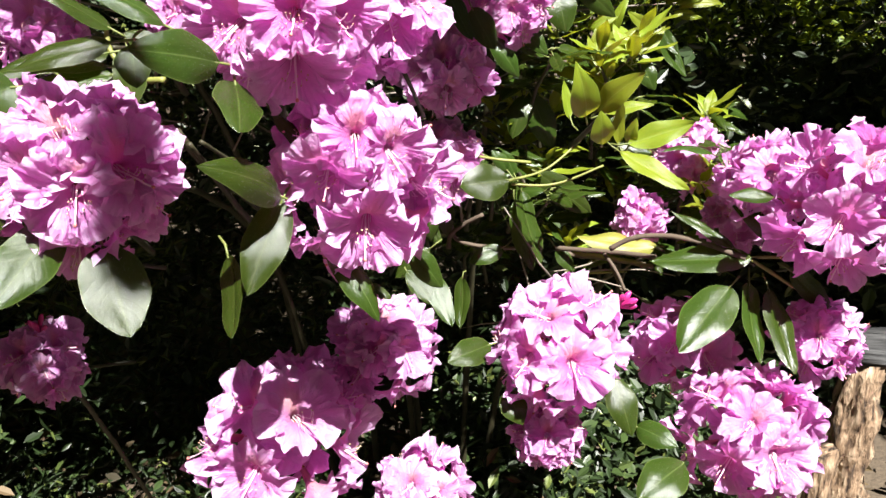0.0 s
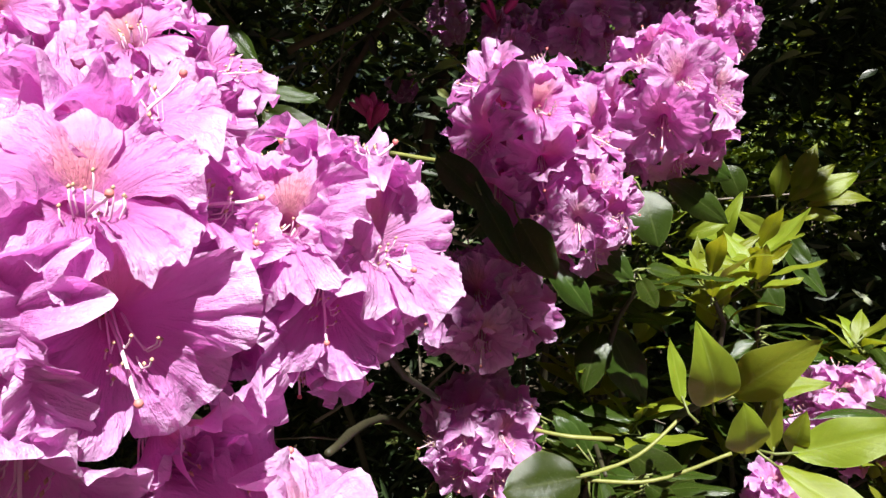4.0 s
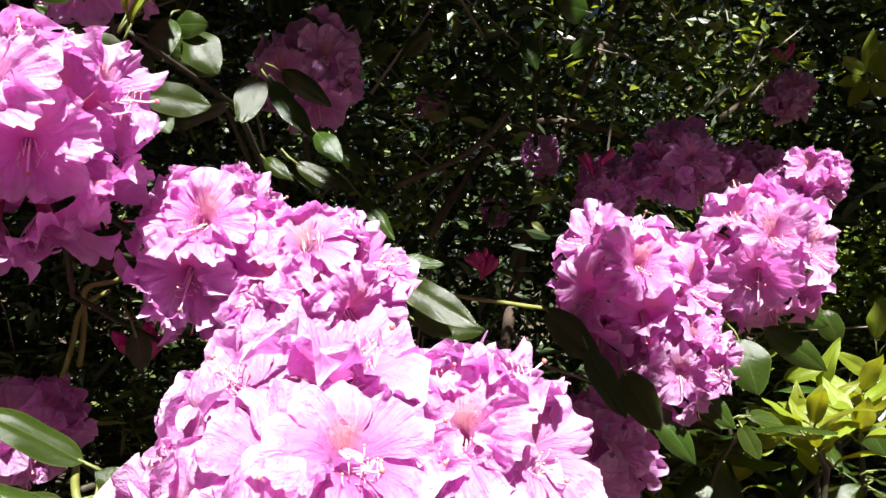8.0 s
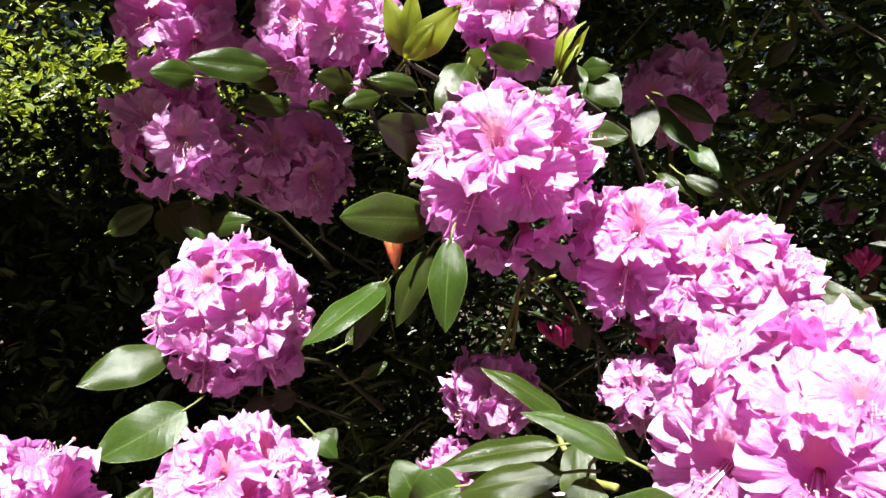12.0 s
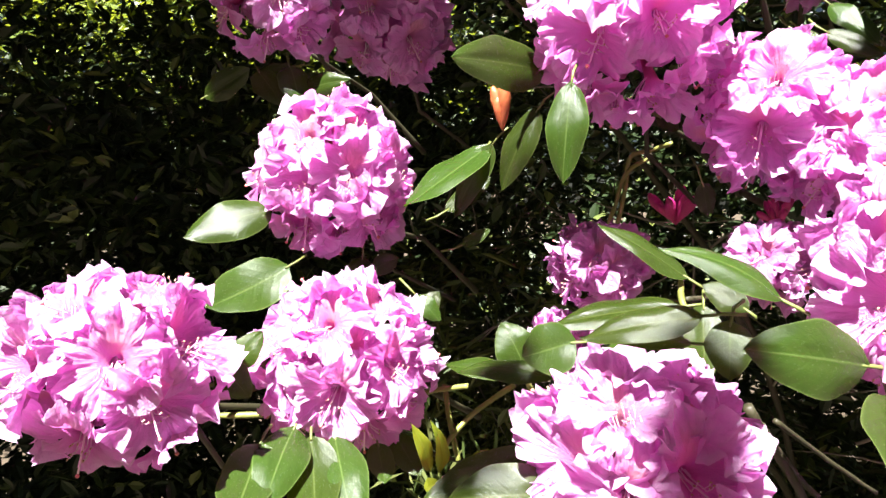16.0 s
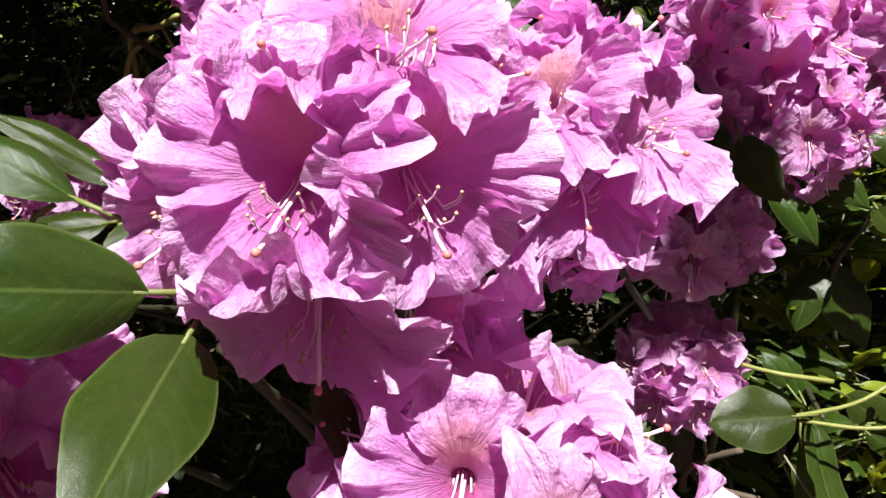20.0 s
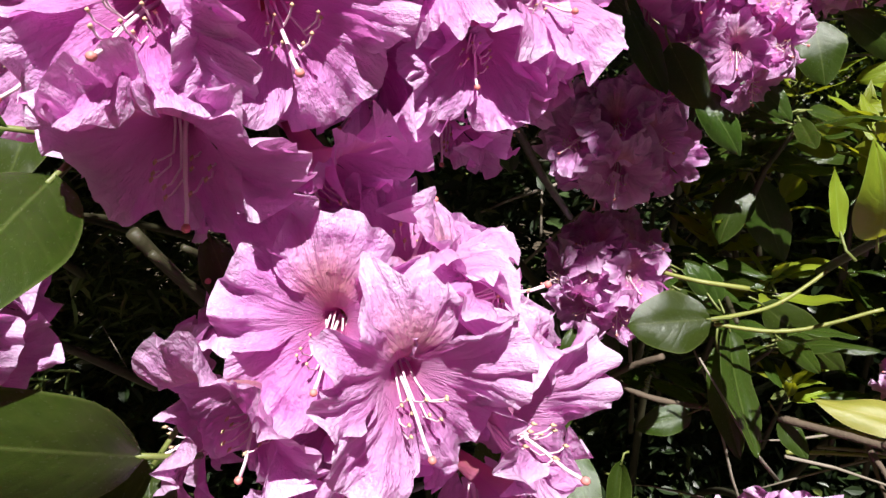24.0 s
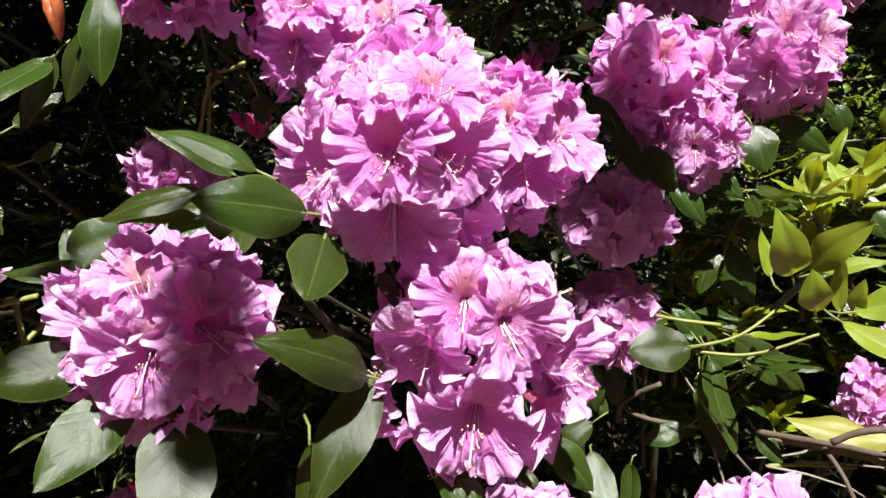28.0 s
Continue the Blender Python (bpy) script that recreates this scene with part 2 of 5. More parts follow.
# ---- flowers ----
def corolla_mesh(seed, nu, nr):
    """A funnel of five broad overlapping lobes with frilled rims: the tube at the origin, opening along +z, the blotched upper lobe at +y."""
    rng = random.Random(seed)
    off = Vector((rng.uniform(-50, 50), rng.uniform(-50, 50), rng.uniform(-50, 50)))
    wide = rng.uniform(0.92, 1.06)
    vs, uvs, fs = [], [], []
    for k in range(5):
        mid = 2 * math.pi * ((k + 0.5) / 5 - 0.5)
        bend, size, skew = rng.uniform(-0.014, 0.005), rng.uniform(0.92, 1.10), rng.uniform(-0.10, 0.10)
        ruffle, lap = rng.uniform(0.7, 1.4), rng.choice((-1, 1)) * rng.uniform(0.0010, 0.0024)
        ph = [rng.uniform(0, 6.28) for _ in range(5)]
        first = len(vs)
        for i in range(nu + 1):
            u = 2 * i / nu - 1
            cut = 1 - 0.44 * abs(u) ** 3.6
            scallop = 0.020 * math.sin(u * 5.5 + ph[0]) + 0.016 * math.sin(u * 10 + ph[1]) + 0.007 * math.sin(u * 23 + ph[4]) - 0.022 * math.exp(-((u - 0.3 * skew) / 0.12) ** 2)
            for j in range(nr + 1):
                s = j / nr
                out = max(0.0, (s - 0.46) / 0.54)
                q = s if s < 0.46 else 0.46 + 0.54 * out * (size * cut + scallop)
                half = radians(36) * (1 + 0.24 * math.sin(min(1.0, out * 1.3) * 1.57) - 0.10 * out ** 3)
                a = mid + u * half + skew * out
                p = max(0.0, (q - 0.26) / 0.74)
                r = 0.0021 + 0.0016 * min(q / 0.26, 1.4) + 0.0268 * wide * p ** 1.22
                z = 0.015 * min(q / 0.26, 1.0) + 0.0225 * p - 0.0075 * p ** 2.2 + bend * p * p
                side = Vector((math.sin(a), math.cos(a), 0))
                tang = Vector((math.cos(a), -math.sin(a), 0))
                at = side * r + Vector((0, 0, z))
                rim = Vector((u * 1.9, k * 3.7, s * 1.3)) + off
                wave = math.sin(u * 4.6 + ph[2]) + 0.8 * noise.noise(rim * 1.6)
                frill = math.sin(u * 9.5 + ph[3] + 1.5 * noise.noise(rim * 2.1)) + 1.1 * noise.noise(rim * 4.4)
                lift = ruffle * (0.0030 * out ** 1.6 * wave + 0.0027 * out ** 3.4 * frill) + lap * u * min(1.0, out * 2.5)
                lift += out * (0.0036 * noise.noise(at * 105 + off) + 0.0014 * noise.noise(at * 250 - off))
                pleat = math.sin(u * 14 + ph[4] + 1.2 * noise.noise(rim * 1.1)) + 0.7 * math.sin(u * 27 + ph[1] + 2.0 * noise.noise(rim * 1.7))
                lift += out * (-0.0018 * math.exp(-(u / 0.13) ** 2) + 0.00085 * pleat)
                at.z += lift
                at -= side * lift * 0.45
                at += tang * out ** 2 * 0.0016 * noise.noise(rim * 2.6 + Vector((9, 4, 2)))
                vs.append(at)
                uvs.append(((k + 0.5 + 0.5 * u) / 5, s))
        for i in range(nu):
            for j in range(nr):
                b = first + i * (nr + 1) + j
                fs.append((b, b + nr + 1, b + nr + 2, b + 1))
    return mesh_of("floret", vs, fs, [PETAL], uvs)


def stamens_mesh(seed):
    rng = random.Random(seed)
    vs, fs, idx = [], [], []
    for k in range(10):
        a = 2 * math.pi * k / 10 + rng.uniform(-0.2, 0.2)
        ln = rng.uniform(0.006, 0.015)
        spread = rng.uniform(0.004, 0.009)
        base = Vector((math.sin(a) * 0.003, math.cos(a) * 0.003 - 0.001, 0.012))
        tip = Vector((math.sin(a) * spread, math.cos(a) * spread * 0.6 - 0.010, 0.015 + ln))
        mid = (base + tip) * 0.5 + Vector((0, -0.004, 0))
        pts = [base, base.lerp(mid, 0.55), mid.lerp(tip, 0.3), tip + Vector((0, 0.002, -0.001)), tip + Vector((0, 0.004, 0.001))]
        v, f = tube(pts, [0.00036, 0.00032, 0.00028, 0.00026, 0.00024], 4)
        b = len(vs)
        vs += v
        fs += [tuple(i + b for i in q) for q in f]
        idx += [0] * len(f)
        c = pts[-1]
        e = [Vector(d) * 0.00062 for d in ((1, 0, 0), (0, 1, 0), (-1, 0, 0), (0, -1, 0), (0, 0, 1.7), (0, 0, -1.7))]
        b = len(vs)
        vs += [c + d for d in e]
        for i in range(4):
            fs += [(b + i, b + (i + 1) % 4, b + 4), (b + (i + 1) % 4, b + i, b + 5)]
            idx += [1, 1]
    return mesh_of("stamen_tuft", vs, fs, [FILAMENT, ANTHER], None, idx)


def pistil_mesh():
    pts = [(0, 0, 0.008), (0, -0.004, 0.017), (0, -0.009, 0.025), (0, -0.013, 0.030), (0, -0.015, 0.034)]
    vs, fs = tube(pts, [0.0006, 0.00055, 0.0005, 0.0005, 0.00055], 6)
    idx = [0] * len(fs)
    v, f = tube([(0, -0.015, 0.0336), (0, -0.0152, 0.0344), (0, -0.0153, 0.0352), (0, -0.0153, 0.0356)], [0.0007, 0.0011, 0.0010, 0.0004], 8)
    b = len(vs)
    return mesh_of("pistil", vs + v, fs + [tuple(i + b for i in q) for q in f], [FILAMENT, STIGMA], None, idx + [1] * len(f))


def pedicel_mesh():
    vs, fs = tube([(0, 0, -0.022), (0.001, 0, -0.010), (0, 0, -0.002), (0, 0, -0.0005), (0, 0, 0.0004)], [0.0013, 0.0013, 0.0015, 0.0025, 0.0018], 7)
    return mesh_of("pedicel", vs, fs, [PEDICEL])


COROLLAS = [[corolla_mesh(11 + i, 22, 13) for i in range(8)], [corolla_mesh(41 + i, 40, 22) for i in range(10)]]
STAMENS = [stamens_mesh(5 + i) for i in range(4)]
PISTIL, PEDICEL_MESH = pistil_mesh(), pedicel_mesh()


def facing(d, up):
    """A turn whose z points along d, with its y towards up."""
    d = Vector(d).normalized()
    x = Vector(up).cross(d)
    if x.length < 1e-3:
        x = Vector((1, 0, 0)).cross(d)
    x.normalize()
    return Matrix((x, d.cross(x), d)).transposed().to_4x4()


def flower_truss(seed, centre, radius, axis, faces, count, fine, label, own=()):
    """A head of florets round a short core. faces: azimuth and height in degrees of the florets that show best.
    own: throat, azimuth, height and size of single florets."""
    rng = random.Random(seed)
    root = new("flower_truss")
    root.location = centre
    tagged(root, label, "flower", "rhododendron flower trusses")
    size = 0.35 + 0.65 * radius / 0.066
    base = max(0.004, 0.86 * radius - 0.032 * size)
    axis = Vector(axis).normalized()
    def way(a, e):
        return Vector((math.cos(radians(e)) * math.cos(radians(a)), math.cos(radians(e)) * math.sin(radians(a)), math.sin(radians(e))))

    single = [(Vector(p) - Vector(centre), way(a, e), k) for p, a, e, k in own]
    dirs = [p.normalized() for p, _, _ in single] + [way(a, e) for a, e in faces]
    best = []
    for i in range(260):
        z = 1 - 2 * (i + 0.5) / 260
        a = i * 2.39996 + seed
        d = Vector((math.sqrt(1 - z * z) * math.cos(a), math.sqrt(1 - z * z) * math.sin(a), z))
        if d.dot(axis) > -0.30:
            best.append(d)
    # the widest gap takes the next floret, until none is left
    gap = [min([d.angle(o) for o in dirs] + [3.2]) for d in best]
    full = 99
    while max(gap) > (0.50 if count > 9 else 0.56):
        k = gap.index(max(gap))
        if full == 99 and gap[k] < (0.66 if count > 9 else 0.70):
            full = len(dirs)  # from here on: half-hidden florets deeper in the head
        dirs.append(best[k])
        gap = [min(g, d.angle(best[k])) for g, d in zip(gap, best)]
    tail = Vector((rng.uniform(-0.03, 0.03), rng.uniform(0.05, 0.10), -1.2 * radius))
    core_v, core_f = tube([tail + Vector((0.01, 0.09, -0.04)), tail, tail * 0.45 + Vector((0, 0.012, 0)), Vector((0, 0, 0)), axis * 0.22 * radius], [0.0022, 0.0022, 0.0024, 0.004, 0.002], 7)
    part("stalk", mesh_of("stalk", core_v, core_f, [WOODY]), None, root)
    for i, d in enumerate(dirs):
        lump = 1 + 0.20 * noise.noise(d * 1.7 + Vector((seed * 3.1, 0, 0)))
        k = rng.uniform(1.0, 1.2) * size
        if i >= full:
            lump, k = 0.15 * lump, 0.8 * k
        up = Vector((rng.uniform(-0.35, 0.35), rng.uniform(-0.35, 0.35), 1.0)) + axis * 0.3
        m = Matrix.Translation(d * base * lump * rng.uniform(0.92, 1.1)) @ facing(d + Vector((rng.uniform(-0.12, 0.12), rng.uniform(-0.12, 0.12), rng.uniform(-0.12, 0.08))), up) @ Matrix.Diagonal((k, k, k * rng.uniform(0.9, 1.1), 1))
        if i < len(single):
            p, d, k = single[i]
            m = Matrix.Translation(p - d * 0.018 * k) @ facing(d, (0, 0, 1)) @ Matrix.Diagonal((k, k, k, 1))
        fl = part("floret", COROLLAS[fine][i % 10] if i < len(single) else rng.choice(COROLLAS[fine]), None, root)
        fl.matrix_local = m
        if i >= full:
            continue
        part("stamen_tuft", rng.choice(STAMENS), None, fl)
        part("pistil", PISTIL, None, fl)
        part("pedicel", PEDICEL_MESH, None, fl)
    return root


# ---- leaves ----
def leaf_mesh(seed, nu=14, nv=8, pointed=1.0, cup=0.10, droop=0.10, wave=0.02):
    """A blade of length 1 along +x and width 1, with a sunken midrib and a short stalk."""
    rng = random.Random(seed)
    p1, p2 = rng.uniform(0, 6), rng.uniform(0, 6)
    vs, uvs, fs = [], [], []
    for i in range(nu + 1):
        u = i / nu
        w = 0.5 * (math.sin(math.pi * min(1.0, u ** 0.82)) ** (0.72 * pointed)) if 0 < u < 1 else 0.0
        w = max(w, 0.012)
        for j in range(nv + 1):
            v = 2 * j / nv - 1
            z = -cup * w * v * v + 0.035 * w * abs(v) * 2 - 0.012 * (1 - min(1, abs(v) * 4))
            z += droop * (4 * u * (1 - u) * 0.4 - 0.25 * u * u)
            z += wave * abs(v) * math.sin(u * 11 + p1 + (1.3 if v > 0 else 0)) + wave * 0.5 * math.sin(u * 5 + p2) * v
            y = w * v * (1 + 0.03 * math.sin(u * 14 + p1))
            vs.append((u + 0.015 * math.sin(u * 4 + p2) * v, y, z))
            uvs.append((u, 0.5 + 0.5 * v))
    for i in range(nu):
        for j in range(nv):
            b = i * (nv + 1) + j
            fs.append((b, b + nv + 1, b + nv + 2, b + 1))
    return vs, uvs, fs


SHAPES = {}
for kind, mat, args in (("m", LEAF, (0.95, 0.10, 0.13, 0.016)), ("n", NEW_LEAF, (1.15, 0.05, 0.18, 0.02)), ("y", YELLOW_LEAF, (1.0, 0.2, 0.1, 0.03))):
    SHAPES[kind] = []
    for i in range(5):
        v, uv, f = leaf_mesh(70 + i, 16, 8, args[0] * (0.9 + 0.05 * i), args[1] * (0.5 + 0.35 * i), args[2] * (i - 1) * 0.7, args[3])
        SHAPES[kind].append(mesh_of("leaf", v, f, [mat], uv))


def put_leaf(rng, root, origin, base, tip, width, twist, kind):
    base, tip = Vector(base) - origin, Vector(tip) - origin
    a = tip - base
    ref = Vector((0.0, -0.3, 1.0))
    n = (ref - a * (ref.dot(a) / a.length_squared)).normalized()
    n = Matrix.Rotation(radians(twist), 3, a.normalized()) @ n
    x = a.normalized()
    m = Matrix((x, n.cross(x), n)).transposed().to_4x4()
    ob = part("leaf", rng.choice(SHAPES[kind]), None, root)
    ob.matrix_local = Matrix.Translation(base) @ m @ Matrix.Diagonal((a.length, width, a.length, 1))
    return ob


def leafy_shoot(seed, node, tail, leaves, label):
    """A shoot from tail up to node with its leaves: base, tip, width, twist and kind of each."""
    rng = random.Random(seed)
    node, tail = Vector(node), Vector(tail)
    root = new("leafy_shoot")
    root.location = node
    tagged(root, label, "leaves", "rhododendron leafy shoots")
    bend = (tail - node) * 0.5 + Vector((rng.uniform(-0.02, 0.02), rng.uniform(0, 0.03), 0.02))
    pts = [Vector((0, 0, 0)).lerp(bend, t / 3) if t < 3 else bend.lerp(tail - node, (t - 3) / 4) for t in range(8)]
    v, f = tube(pts, [0.0020 + 0.0003 * i for i in range(8)], 7)
    part("stem", mesh_of("stem", v, f, [WOODY]), None, root)
    for b, t, w, tw, kind in leaves:
        lf = put_leaf(rng, root, node, b, t, w, tw, kind)
        s, e = Vector(b) - node, (Vector(t) - Vector(b)).normalized()
        to = (-s).normalized() * 0.008 if s.length > 0.02 else Vector((0, 0, 0))
        v, f = tube([s - e * 0.014 + to, s - e * 0.008 + to * 0.3, s + e * 0.004], [0.0011, 0.0011, 0.0009], 5)
        part("leaf_stalk", mesh_of("leaf_stalk", v, f, [STALK]), None, root)
    return root


flower_truss(1, (-0.128, 0.563, 1.409), 0.077, (0.332, -0.774, 0.540), [(-116, -9), (-143, 71), (-3, 66), (3, 38), (-15, -47)], 20, 1, "round sunlit truss of ruffled mauve-pink rhododendron flowers",
             [((-0.102, 0.489, 1.4105), -88, 4, 1.08), ((-0.077, 0.507, 1.4095), -48, -2, 1.08), ((-0.107, 0.505, 1.377), -85, -50, 1.20), ((-0.106, 0.502, 1.436), -84, 54, 1.0), ((-0.082, 0.504, 1.441), -46, 46, 1.0)])
flower_truss(2, (-0.062, 0.628, 1.409), 0.060, (0.217, -0.811, 0.544), [(-132, 77), (-4, 67), (-63, -5), (-99, -66), (-35, 17)], 19, 1, "round sunlit truss of ruffled mauve-pink rhododendron flowers")
flower_truss(3, (-0.074, 0.561, 1.279), 0.078, (0.224, -0.700, 0.678), [(-10, 73), (-126, -55), (2, 51), (-10, 5), (-54, -67)], 20, 1, "round sunlit truss of ruffled mauve-pink rhododendron flowers",
             [((-0.068, 0.514, 1.324), -82, 8, 1.0), ((-0.042, 0.503, 1.316), -48, -6, 1.0), ((-0.089, 0.504, 1.303), -112, -34, 1.1)])
flower_truss(4, (-0.284, 0.541, 1.289), 0.075, (0.471, -0.601, 0.646), [(-19, 78), (-84, 47), (3, 44), (-107, 14), (-85, -59), (-2, -17), (-149, -12), (-20, -53), (-73, 0)], 20, 1, "round sunlit truss of ruffled mauve-pink rhododendron flowers")
flower_truss(5, (-0.261, 0.743, 1.526), 0.066, (0.334, -0.784, 0.523), [(-72, 16), (2, 49), (-137, -35), (-123, -68), (-38, -13)], 19, 1, "round sunlit truss of ruffled mauve-pink rhododendron flowers")
flower_truss(6, (-0.188, 0.745, 1.488), 0.068, (0.247, -0.792, 0.558), [(-87, -15), (-37, -12), (-81, 52), (-4, 32), (-138, -24), (-129, -60)], 19, 1, "round sunlit truss of ruffled mauve-pink rhododendron flowers")
flower_truss(7, (-0.341, 0.651, 1.588), 0.081, (0.474, -0.750, 0.460), [(-93, -17), (-46, -11), (-68, 19), (10, 30), (-44, 72), (-136, -44), (-8, -71), (-119, -70), (13, -32)], 21, 1, "round sunlit truss of ruffled mauve-pink rhododendron flowers")
flower_truss(8, (-0.586, 0.569, 1.474), 0.078, (0.665, -0.543, 0.512), [(-64, -7), (-6, 49), (-68, 36), (-53, 82), (-114, 4), (5, -30), (-84, -48), (-11, -61), (-122, -39)], 21, 0, "round sunlit truss of ruffled mauve-pink rhododendron flowers")
flower_truss(9, (-0.509, 0.516, 1.327), 0.074, (0.587, -0.489, 0.645), [(-69, 44), (-51, -13), (-113, 75), (-113, 23), (17, 59), (-4, 4), (-103, -43), (-11, -61), (-129, -18)], 21, 1, "round sunlit truss of ruffled mauve-pink rhododendron flowers")
flower_truss(10, (-0.535, 0.345, 1.348), 0.069, (0.641, -0.406, 0.652), [(-85, 10), (-25, 15), (-55, -39), (24, 24), (-76, 56), (-125, -25)], 19, 1, "round sunlit truss of ruffled mauve-pink rhododendron flowers")
flower_truss(11, (0.042, 1.035, 1.491), 0.086, (0.046, -0.826, 0.562), [(-122, -2), (-71, 68), (-27, 4), (-28, -71), (-143, 51)], 19, 0, "round sunlit truss of ruffled mauve-pink rhododendron flowers")
flower_truss(12, (0.190, 1.093, 1.527), 0.085, (-0.081, -0.833, 0.547), [(-104, -21), (-155, -11), (-131, 40), (-50, 4), (-72, -64), (-5, -35)], 19, 0, "round sunlit truss of ruffled mauve-pink rhododendron flowers")
flower_truss(13, (0.089, 1.006, 1.419), 0.059, (-0.001, -0.790, 0.613), [(-150, 8), (-62, 44), (-47, -48), (-5, 16)], 9, 0, "round sunlit truss of ruffled mauve-pink rhododendron flowers")
flower_truss(14, (0.262, 1.174, 1.617), 0.042, (-0.125, -0.857, 0.501), [(-103, 27), (-54, -31)], 7, 0, "round sunlit truss of ruffled mauve-pink rhododendron flowers")
flower_truss(15, (0.125, 1.228, 1.650), 0.057, (-0.007, -0.879, 0.477), [(-79, -2), (-23, 21)], 7, 0, "small truss of mauve-pink rhododendron flowers in deep shade")
flower_truss(16, (0.034, 1.212, 1.617), 0.044, (0.065, -0.870, 0.490), [(-95, -17)], 6, 0, "small truss of mauve-pink rhododendron flowers in deep shade")
flower_truss(17, (0.218, 1.277, 1.640), 0.046, (-0.072, -0.868, 0.491), [(-97, -33)], 6, 0, "small truss of mauve-pink rhododendron flowers in deep shade")
flower_truss(18, (-0.001, 0.983, 1.335), 0.064, (0.130, -0.774, 0.620), [(-147, 72), (-132, 8), (-46, 8), (-138, -59), (-35, -58)], 11, 0, "small truss of mauve-pink rhododendron flowers in deep shade")
flower_truss(19, (0.001, 1.005, 1.205), 0.061, (0.103, -0.745, 0.660), [(-124, 57), (-59, 12), (-121, -31), (-15, -48)], 15, 0, "round sunlit truss of ruffled mauve-pink rhododendron flowers")
flower_truss(20, (0.146, 0.831, 0.996), 0.094, (-0.025, -0.647, 0.762), [(-123, 57), (-13, 65), (-132, 11), (-80, 8), (-129, -49), (-37, -39)], 20, 0, "round sunlit truss of ruffled mauve-pink rhododendron flowers")
flower_truss(21, (0.143, 0.838, 0.859), 0.048, (-0.015, -0.593, 0.805), [(-107, 32)], 6, 0, "small truss of mauve-pink rhododendron flowers in deep shade")
flower_truss(22, (0.387, 0.777, 0.902), 0.091, (-0.171, -0.573, 0.801), [(-114, 42), (8, 68), (-47, 17), (-132, -4), (-86, -33), (-2, 47)], 20, 0, "round sunlit truss of ruffled mauve-pink rhododendron flowers")
flower_truss(23, (0.415, 0.898, 1.202), 0.060, (-0.206, -0.712, 0.672), [(-103, 29), (-54, -19)], 15, 0, "round sunlit truss of ruffled mauve-pink rhododendron flowers")
flower_truss(24, (0.479, 0.811, 1.194), 0.094, (-0.266, -0.678, 0.685), [(-173, 46), (-90, 59), (10, 70), (-123, -4), (-71, -8), (-108, -56)], 19, 0, "round sunlit truss of ruffled mauve-pink rhododendron flowers")
flower_truss(25, (0.501, 0.859, 0.993), 0.057, (-0.230, -0.613, 0.756), [(-111, 29), (-72, -20)], 9, 0, "round sunlit truss of ruffled mauve-pink rhododendron flowers")
flower_truss(26, (0.416, 0.959, 1.131), 0.048, (-0.183, -0.696, 0.694), [(-98, 26)], 7, 0, "round sunlit truss of ruffled mauve-pink rhododendron flowers")
flower_truss(27, (-0.066, 0.760, 1.031), 0.066, (0.122, -0.644, 0.755), [(-110, 62), (-61, 21), (-129, -9), (-66, -42)], 16, 0, "round sunlit truss of ruffled mauve-pink rhododendron flowers")
flower_truss(28, (-0.185, 0.693, 0.955), 0.101, (0.205, -0.579, 0.789), [(-135, 57), (6, 66), (-58, 45), (-101, 1), (-15, -0), (-153, -27), (-42, -40)], 19, 0, "round sunlit truss of ruffled mauve-pink rhododendron flowers")
flower_truss(29, (-0.030, 0.740, 0.846), 0.060, (0.091, -0.560, 0.823), [(-112, 44), (-49, 19)], 15, 0, "round sunlit truss of ruffled mauve-pink rhododendron flowers")
flower_truss(30, (0.398, 1.126, 1.191), 0.062, (-0.147, -0.741, 0.655), [(-133, 49), (-64, -3)], 15, 0, "round sunlit truss of ruffled mauve-pink rhododendron flowers")
flower_truss(31, (0.323, 1.114, 1.088), 0.046, (-0.102, -0.715, 0.692), [(-95, 32)], 9, 0, "round sunlit truss of ruffled mauve-pink rhododendron flowers")
flower_truss(32, (0.342, 0.921, 0.955), 0.078, (-0.129, -0.635, 0.762), [(-117, 26), (-67, 8)], 9, 0, "small truss of mauve-pink rhododendron flowers in deep shade")
flower_truss(33, (-0.414, 0.649, 1.071), 0.041, (0.385, -0.569, 0.727), [(-110, 42)], 8, 0, "small truss of mauve-pink rhododendron flowers in deep shade")
flower_truss(34, (-0.393, 0.709, 1.396), 0.043, (0.422, -0.697, 0.580), [(-70, 16), (18, -15), (-128, -22)], 9, 0, "round sunlit truss of ruffled mauve-pink rhododendron flowers")
flower_truss(35, (-0.423, 0.696, 1.319), 0.030, (0.429, -0.638, 0.639), [(-49, -15)], 6, 0, "round sunlit truss of ruffled mauve-pink rhododendron flowers")
flower_truss(36, (-0.259, 0.740, 1.403), 0.036, (0.273, -0.768, 0.580), [(-84, 21), (11, -37), (-129, -16)], 7, 0, "round sunlit truss of ruffled mauve-pink rhododendron flowers")
flower_truss(37, (-0.641, 0.555, 1.748), 0.060, (0.759, -0.547, 0.353), [(-77, -3), (-21, 12), (-131, -16)], 17, 0, "round sunlit truss of ruffled mauve-pink rhododendron flowers")
flower_truss(38, (-0.513, 0.613, 1.737), 0.066, (0.667, -0.662, 0.342), [(-75, -3), (-34, -10), (-116, 5), (8, 12)], 18, 0, "round sunlit truss of ruffled mauve-pink rhododendron flowers")
flower_truss(39, (-0.377, 0.745, 1.761), 0.064, (0.489, -0.806, 0.332), [(-69, -7), (-16, 12), (-119, 6), (-44, -54)], 17, 0, "round sunlit truss of ruffled mauve-pink rhododendron flowers")
